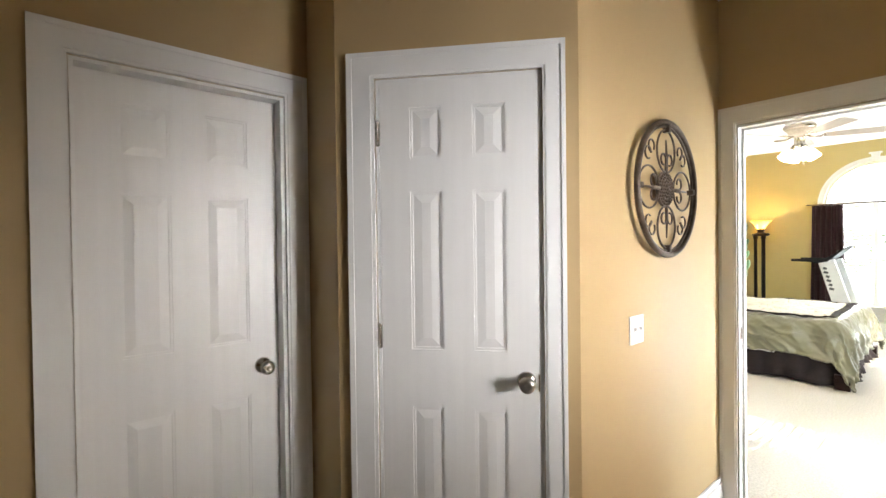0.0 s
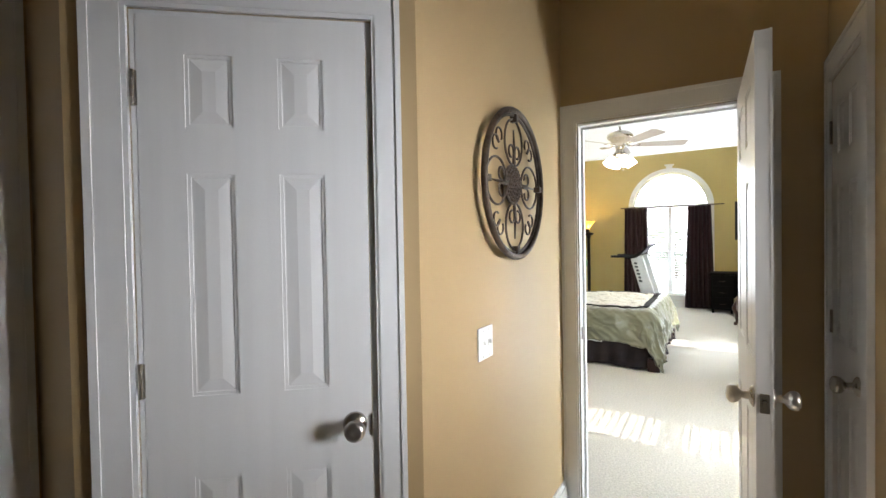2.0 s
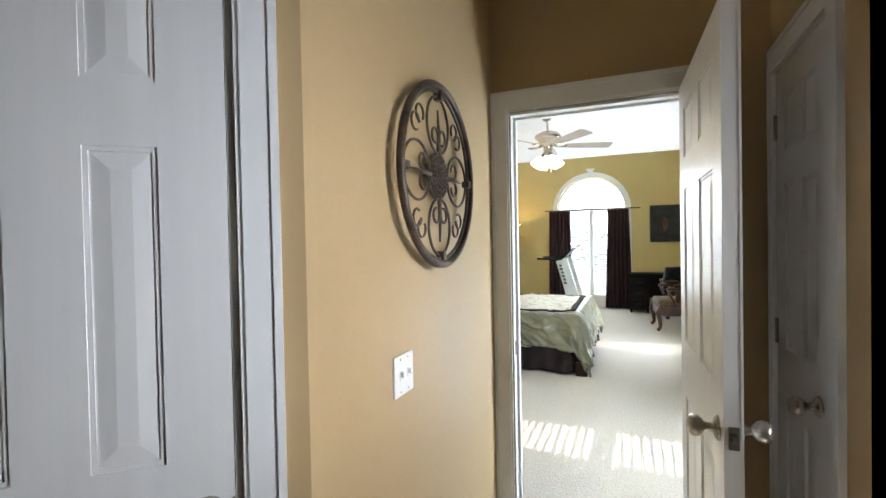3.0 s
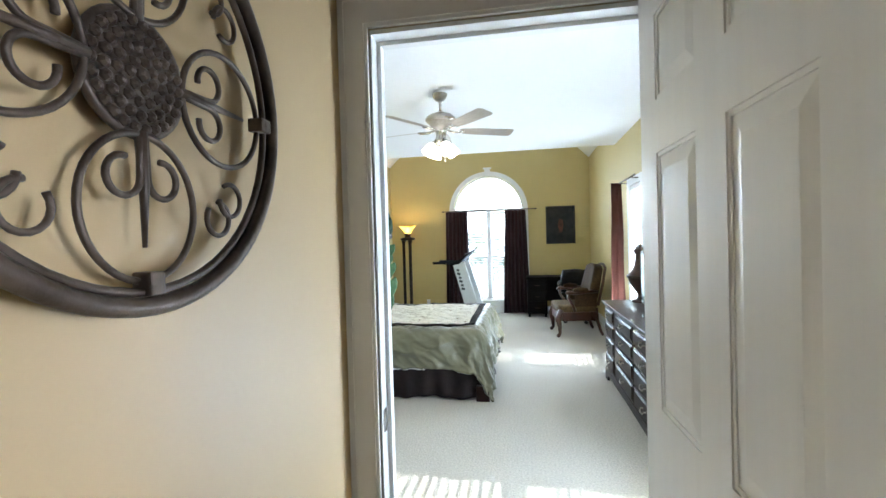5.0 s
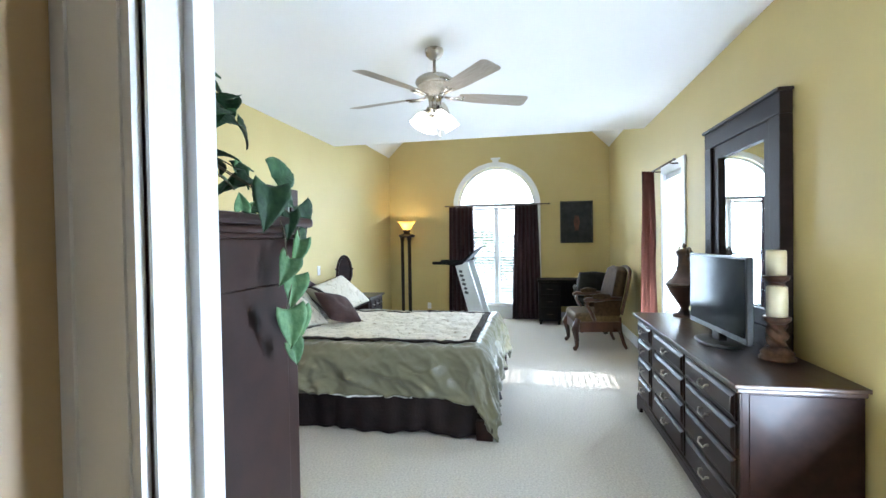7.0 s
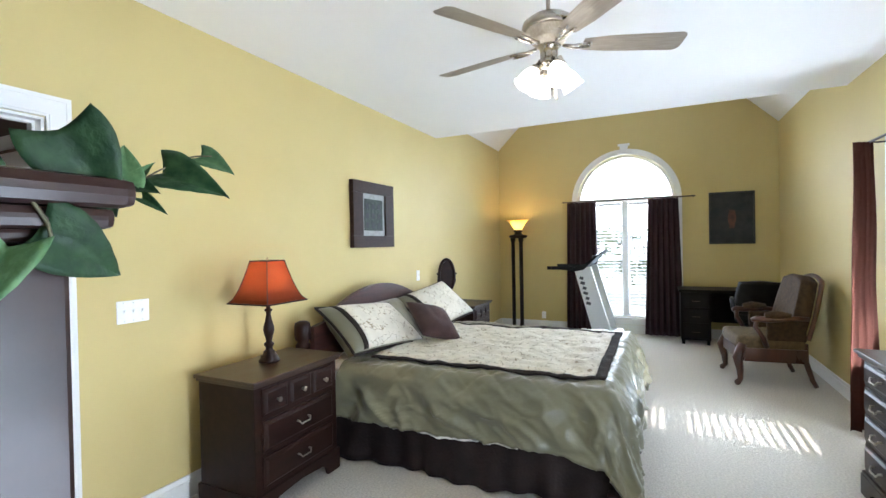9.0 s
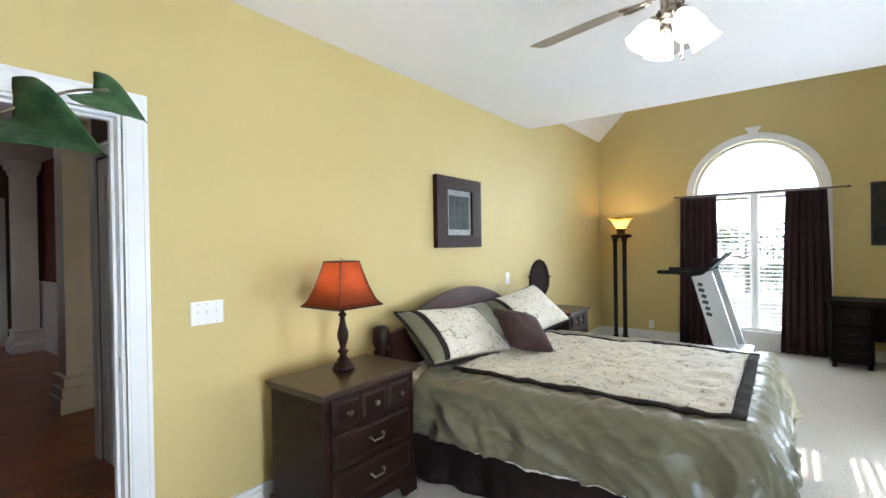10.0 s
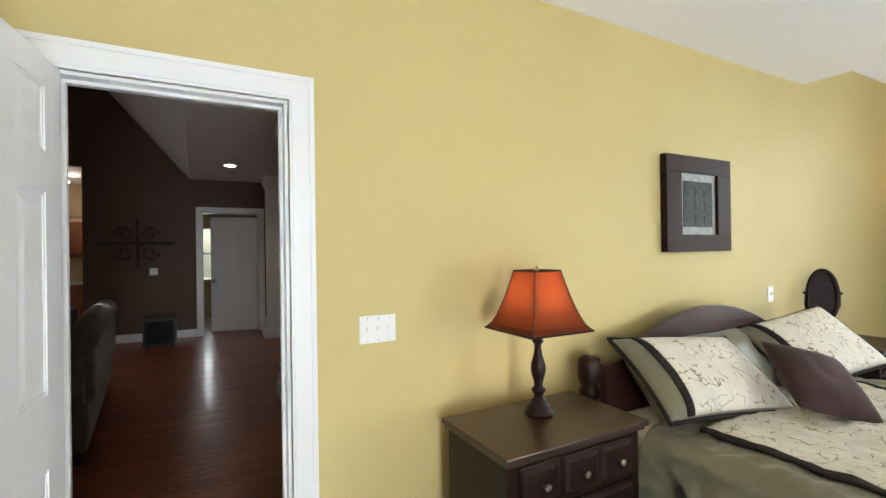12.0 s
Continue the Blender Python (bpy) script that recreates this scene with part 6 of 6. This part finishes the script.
# ---- trailing silk plant on the tall chest ----
def leaf_mesh(name, material, curl, seed):
    """A heart-shaped leaf 1 long with a sunk midrib, raised side veins and a drooping tip."""
    rnd = random.Random(seed)
    b = bmesh.new()
    n, rows = 16, []
    for i in range(n + 1):
        v = i / n
        w = 0.47 * math.sin(math.pi * (0.13 + 0.87 * v) ** 0.60) ** 0.85 * (1 - 0.22 * v) if i < n else 0.004
        row = []
        for q in range(-4, 5):
            k = q / 4
            lobe = -0.13 * abs(k) ** 1.5 * (1 - v) ** 4
            vein = 0.010 * math.cos(2 * math.pi * (5 * v - 1.1 * abs(k))) * min(1.0, 2 * abs(k))
            z = 0.13 * abs(k) ** 1.3 * w * 2 - curl * v * v * 0.40 - 0.05 * (1 - abs(k)) ** 4 + vein + rnd.uniform(-0.004, 0.004)
            row.append(b.verts.new((k * w, v + lobe, z)))
        rows.append(row)
    for p, q in zip(rows, rows[1:]):
        for k in range(8):
            b.faces.new((p[k], p[k + 1], q[k + 1], q[k]))
    me = bpy.data.meshes.new(name)
    bmesh.ops.recalc_face_normals(b, faces=b.faces[:])
    bmesh.ops.solidify(b, geom=b.faces[:], thickness=0.004)
    b.to_mesh(me)
    b.free()
    me.materials.append(material)
    for p in me.polygons:
        p.use_smooth = True
    return me


def silk_plant():
    o = Vector((5.06, 1.95, 1.482))
    p = thing("potted_plant", Matrix.Translation(o), "trailing green silk plant in a dark basket on the chest", "plant")
    part("basket", lathe([(0.10, 0.0), (0.13, 0.05), (0.145, 0.12), (0.15, 0.15), (0.138, 0.152), (0.12, 0.13), (0.0, 0.12)], 24), M_WICKER, p, "dark woven basket", True)
    kinds = [leaf_mesh("leaf", M_LEAF, 0.5, 1), leaf_mesh("leaf", M_LEAF, 0.9, 2), leaf_mesh("leaf", M_LEAFP, 0.6, 3)]
    rnd = random.Random(7)

    def stem(pts):
        q = [Vector(a) - o for a in pts]
        dense = []
        for a, c in zip(q, q[1:]):
            dense += [a.lerp(c, f / 5) for f in range(5)]
        dense.append(q[-1])
        for _ in range(3):
            dense = [dense[0]] + [(dense[i - 1] + dense[i] * 2 + dense[i + 1]) / 4 for i in range(1, len(dense) - 1)] + [dense[-1]]
        part("vine", tube(dense, 0.0013, 6), M_STEM, p, "", True)
        return dense

    def leaf(at, tip, k, wide, facing):
        ya = Vector(tip) - Vector(at)
        size = ya.length
        ya.normalize()
        za = Vector(facing)
        za = (za - ya * za.dot(ya)).normalized()
        xa = ya.cross(za)
        c = Vector(at) - o
        m = Matrix(((xa.x, ya.x, za.x, c.x), (xa.y, ya.y, za.y, c.y), (xa.z, ya.z, za.z, c.z), (0, 0, 0, 1)))
        shared("leaf", kinds[k], p, m @ Matrix.Diagonal((size * wide, size, size, 1)))

    # arching stems that make the crown
    crown = [
        [(5.06, 1.92, 1.60), (5.08, 1.80, 1.72), (5.12, 1.70, 1.72), (5.14, 1.63, 1.64)],
        [(5.04, 1.92, 1.60), (5.00, 1.80, 1.74), (4.98, 1.70, 1.74), (4.98, 1.62, 1.66)],
        [(5.06, 1.93, 1.60), (5.10, 1.86, 1.78), (5.18, 1.78, 1.80), (5.24, 1.72, 1.72)],
        [(5.03, 1.93, 1.60), (4.97, 1.86, 1.76), (4.93, 1.78, 1.76)],
        [(5.06, 1.95, 1.60), (5.07, 1.95, 1.78), (5.10, 1.92, 1.86)],
        [(5.10, 1.98, 1.60), (5.20, 2.0, 1.70), (5.30, 2.04, 1.62), (5.35, 2.08, 1.47)],
        [(5.05, 2.02, 1.60), (5.03, 2.16, 1.72), (5.07, 2.28, 1.66)],
        [(5.05, 1.90, 1.60), (5.04, 1.76, 1.64), (5.05, 1.66, 1.58), (5.06, 1.60, 1.52)],
        [(5.08, 1.90, 1.60), (5.14, 1.78, 1.64), (5.18, 1.68, 1.58), (5.20, 1.62, 1.53)],
        [(5.02, 1.90, 1.60), (4.96, 1.76, 1.62), (4.93, 1.66, 1.55), (4.92, 1.61, 1.50)],
    ]
    for pts in crown:
        dense = stem(pts)
        for i in range(4, len(dense), 2):
            c = dense[i] + o
            for _ in range(2):
                a, d, size = rnd.uniform(0, 6.28), rnd.uniform(-0.8, 0.15), rnd.uniform(0.042, 0.064)
                way = Vector((math.cos(a), math.sin(a), d)).normalized() * size
                if (c + way).y < 1.63 or (c + way).z < 1.50:
                    way.y, way.z = abs(way.y) * 0.5, abs(way.z) * 0.5
                leaf(c, c + way, rnd.choice((0, 0, 1, 1, 2)), rnd.uniform(0.85, 1.05), (rnd.uniform(-0.6, 0.2), -0.6, 0.7))
    # runners that hang over the chest's side, with broad leaves turned to the room
    stem([(5.12, 1.72, 1.60), (5.17, 1.62, 1.53), (5.215, 1.59, 1.492), (5.258, 1.595, 1.479), (5.285, 1.60, 1.44), (5.25, 1.585, 1.41), (5.215, 1.58, 1.37)])
    stem([(5.14, 1.70, 1.58), (5.17, 1.61, 1.52), (5.19, 1.585, 1.46), (5.195, 1.582, 1.40)])
    stem([(5.215, 1.58, 1.37), (5.19, 1.575, 1.32), (5.17, 1.572, 1.295), (5.165, 1.57, 1.27), (5.185, 1.57, 1.24)])
    out = (-0.50, -0.80, 0.25)
    for at, tip, k, wide in (
            ((5.130, 1.570, 1.552), (5.216, 1.555, 1.572), 0, 0.95), ((5.105, 1.560, 1.530), (5.080, 1.545, 1.445), 1, 1.0), ((5.286, 1.600, 1.510), (5.322, 1.592, 1.446), 0, 0.90),
            ((5.275, 1.602, 1.444), (5.336, 1.595, 1.408), 1, 0.80), ((5.251, 1.580, 1.436), (5.193, 1.565, 1.368), 2, 0.55), ((5.205, 1.580, 1.398), (5.150, 1.565, 1.345), 2, 0.85),
            ((5.212, 1.575, 1.362), (5.184, 1.562, 1.292), 2, 0.98), ((5.160, 1.560, 1.300), (5.162, 1.545, 1.212), 2, 0.92), ((5.214, 1.572, 1.290), (5.224, 1.562, 1.218), 2, 0.95),
            ((5.188, 1.572, 1.232), (5.210, 1.560, 1.168), 2, 0.80), ((5.225, 1.592, 1.492), (5.205, 1.575, 1.430), 1, 0.75), ((5.170, 1.585, 1.525), (5.235, 1.570, 1.500), 0, 0.80)):
        leaf(at, Vector(at).lerp(Vector(tip), 0.88), k, wide, out)
    # the sprig that reaches out past the chest
    stem([(5.11, 1.92, 1.60), (5.28, 1.91, 1.57), (5.38, 1.90, 1.51), (5.488, 1.887, 1.509), (5.536, 1.879, 1.543), (5.575, 1.867, 1.567), (5.595, 1.85, 1.568)])
    for at, tip, k, wide in (((5.490, 1.882, 1.518), (5.489, 1.885, 1.572), 2, 0.95), ((5.500, 1.885, 1.517), (5.504, 1.855, 1.545), 2, 0.62), ((5.500, 1.885, 1.519), (5.507, 1.846, 1.510), 0, 0.8),
                             ((5.511, 1.884, 1.502), (5.518, 1.846, 1.483), 0, 0.45), ((5.536, 1.880, 1.541), (5.558, 1.786, 1.514), 0, 0.70),
                             ((5.587, 1.865, 1.569), (5.607, 1.822, 1.548), 2, 0.75), ((5.300, 1.905, 1.545), (5.345, 1.880, 1.480), 2, 0.7), ((5.330, 1.905, 1.545), (5.385, 1.885, 1.500), 1, 0.7)):
        leaf(at, tip, k, wide, (-0.58, -0.74, 0.34))


silk_plant()


# ---- trees outside the arched window ----
def tree(x, y, h, seed):
    rnd = random.Random(seed)
    t = thing("tree", pose(x, y, -0.35), "thin young tree on the sunlit lawn", "tree", "trees outside")
    trunk = tube([(0, 0, 0), (0.03, 0.02, h * 0.3), (0.0, 0.05, h * 0.6), (0.04, 0.0, h)], [0.09, 0.07, 0.045, 0.01], 8)
    tips = []
    for k in range(14):
        z = h * rnd.uniform(0.25, 0.9)
        a, r = rnd.uniform(0, 6.28), rnd.uniform(0.5, 1.3)
        e = Vector((r * math.cos(a), r * math.sin(a), z + rnd.uniform(0.2, 0.7)))
        tube([(0, 0.03, z), (e.x * 0.5, e.y * 0.5, z + 0.15), e], [0.03, 0.02, 0.006], 6, trunk)
        tips += [e * f + Vector((0, 0, z * (1 - f))) for f in (0.5, 0.7, 0.85, 1.0)]
    part("trunk", trunk, M_BARK, t)
    b = bmesh.new()
    for c in tips:
        for _ in range(26):
            q = c + Vector((rnd.gauss(0, 0.22), rnd.gauss(0, 0.22), rnd.gauss(0, 0.2)))
            u = Vector((rnd.gauss(0, 1), rnd.gauss(0, 1), rnd.gauss(0, 1))).normalized() * 0.06
            v = Vector((rnd.gauss(0, 1), rnd.gauss(0, 1), rnd.gauss(0, 1))).normalized() * 0.045
            b.faces.new([b.verts.new(q + w) for w in (u, v, -u, -v)])
    part("crown", b, M_TREELEAF, t)


tree(22.0, 3.4, 2.0, 1)
tree(25.0, 0.2, 2.3, 2)
tree(28.0, 5.8, 2.6, 3)
tree(21.0, 0.9, 1.7, 4)
tree(24.0, 2.4, 2.1, 5)


# ---- floor planks, last of all ----
pl = thing("floor_living", pose(3.0, 3.78, 0), "polished cherry-red plank floor of the living room", "wood floor", kind="structure")
part("underfloor", box(-1.6, 4.6, 0, 7.17, -0.1, -0.012), M_PLANK, pl)
first = link("plank", box(0.0015, 1.4985, 0.001, 0.081, -0.012, 0.0, 0.0012, None, 1), M_PLANK)
first.parent = pl
made = False
for r in range(87):
    off = (-0.4, -1.1, -0.75)[r % 3]
    for i in range(3):
        m = Matrix.Translation((0.9 + off + i * 1.5, 0.002 + r * 0.0823, 0))
        if not made:
            first.matrix_basis, made = m, True
        else:
            shared("plank", first.data, pl, m)
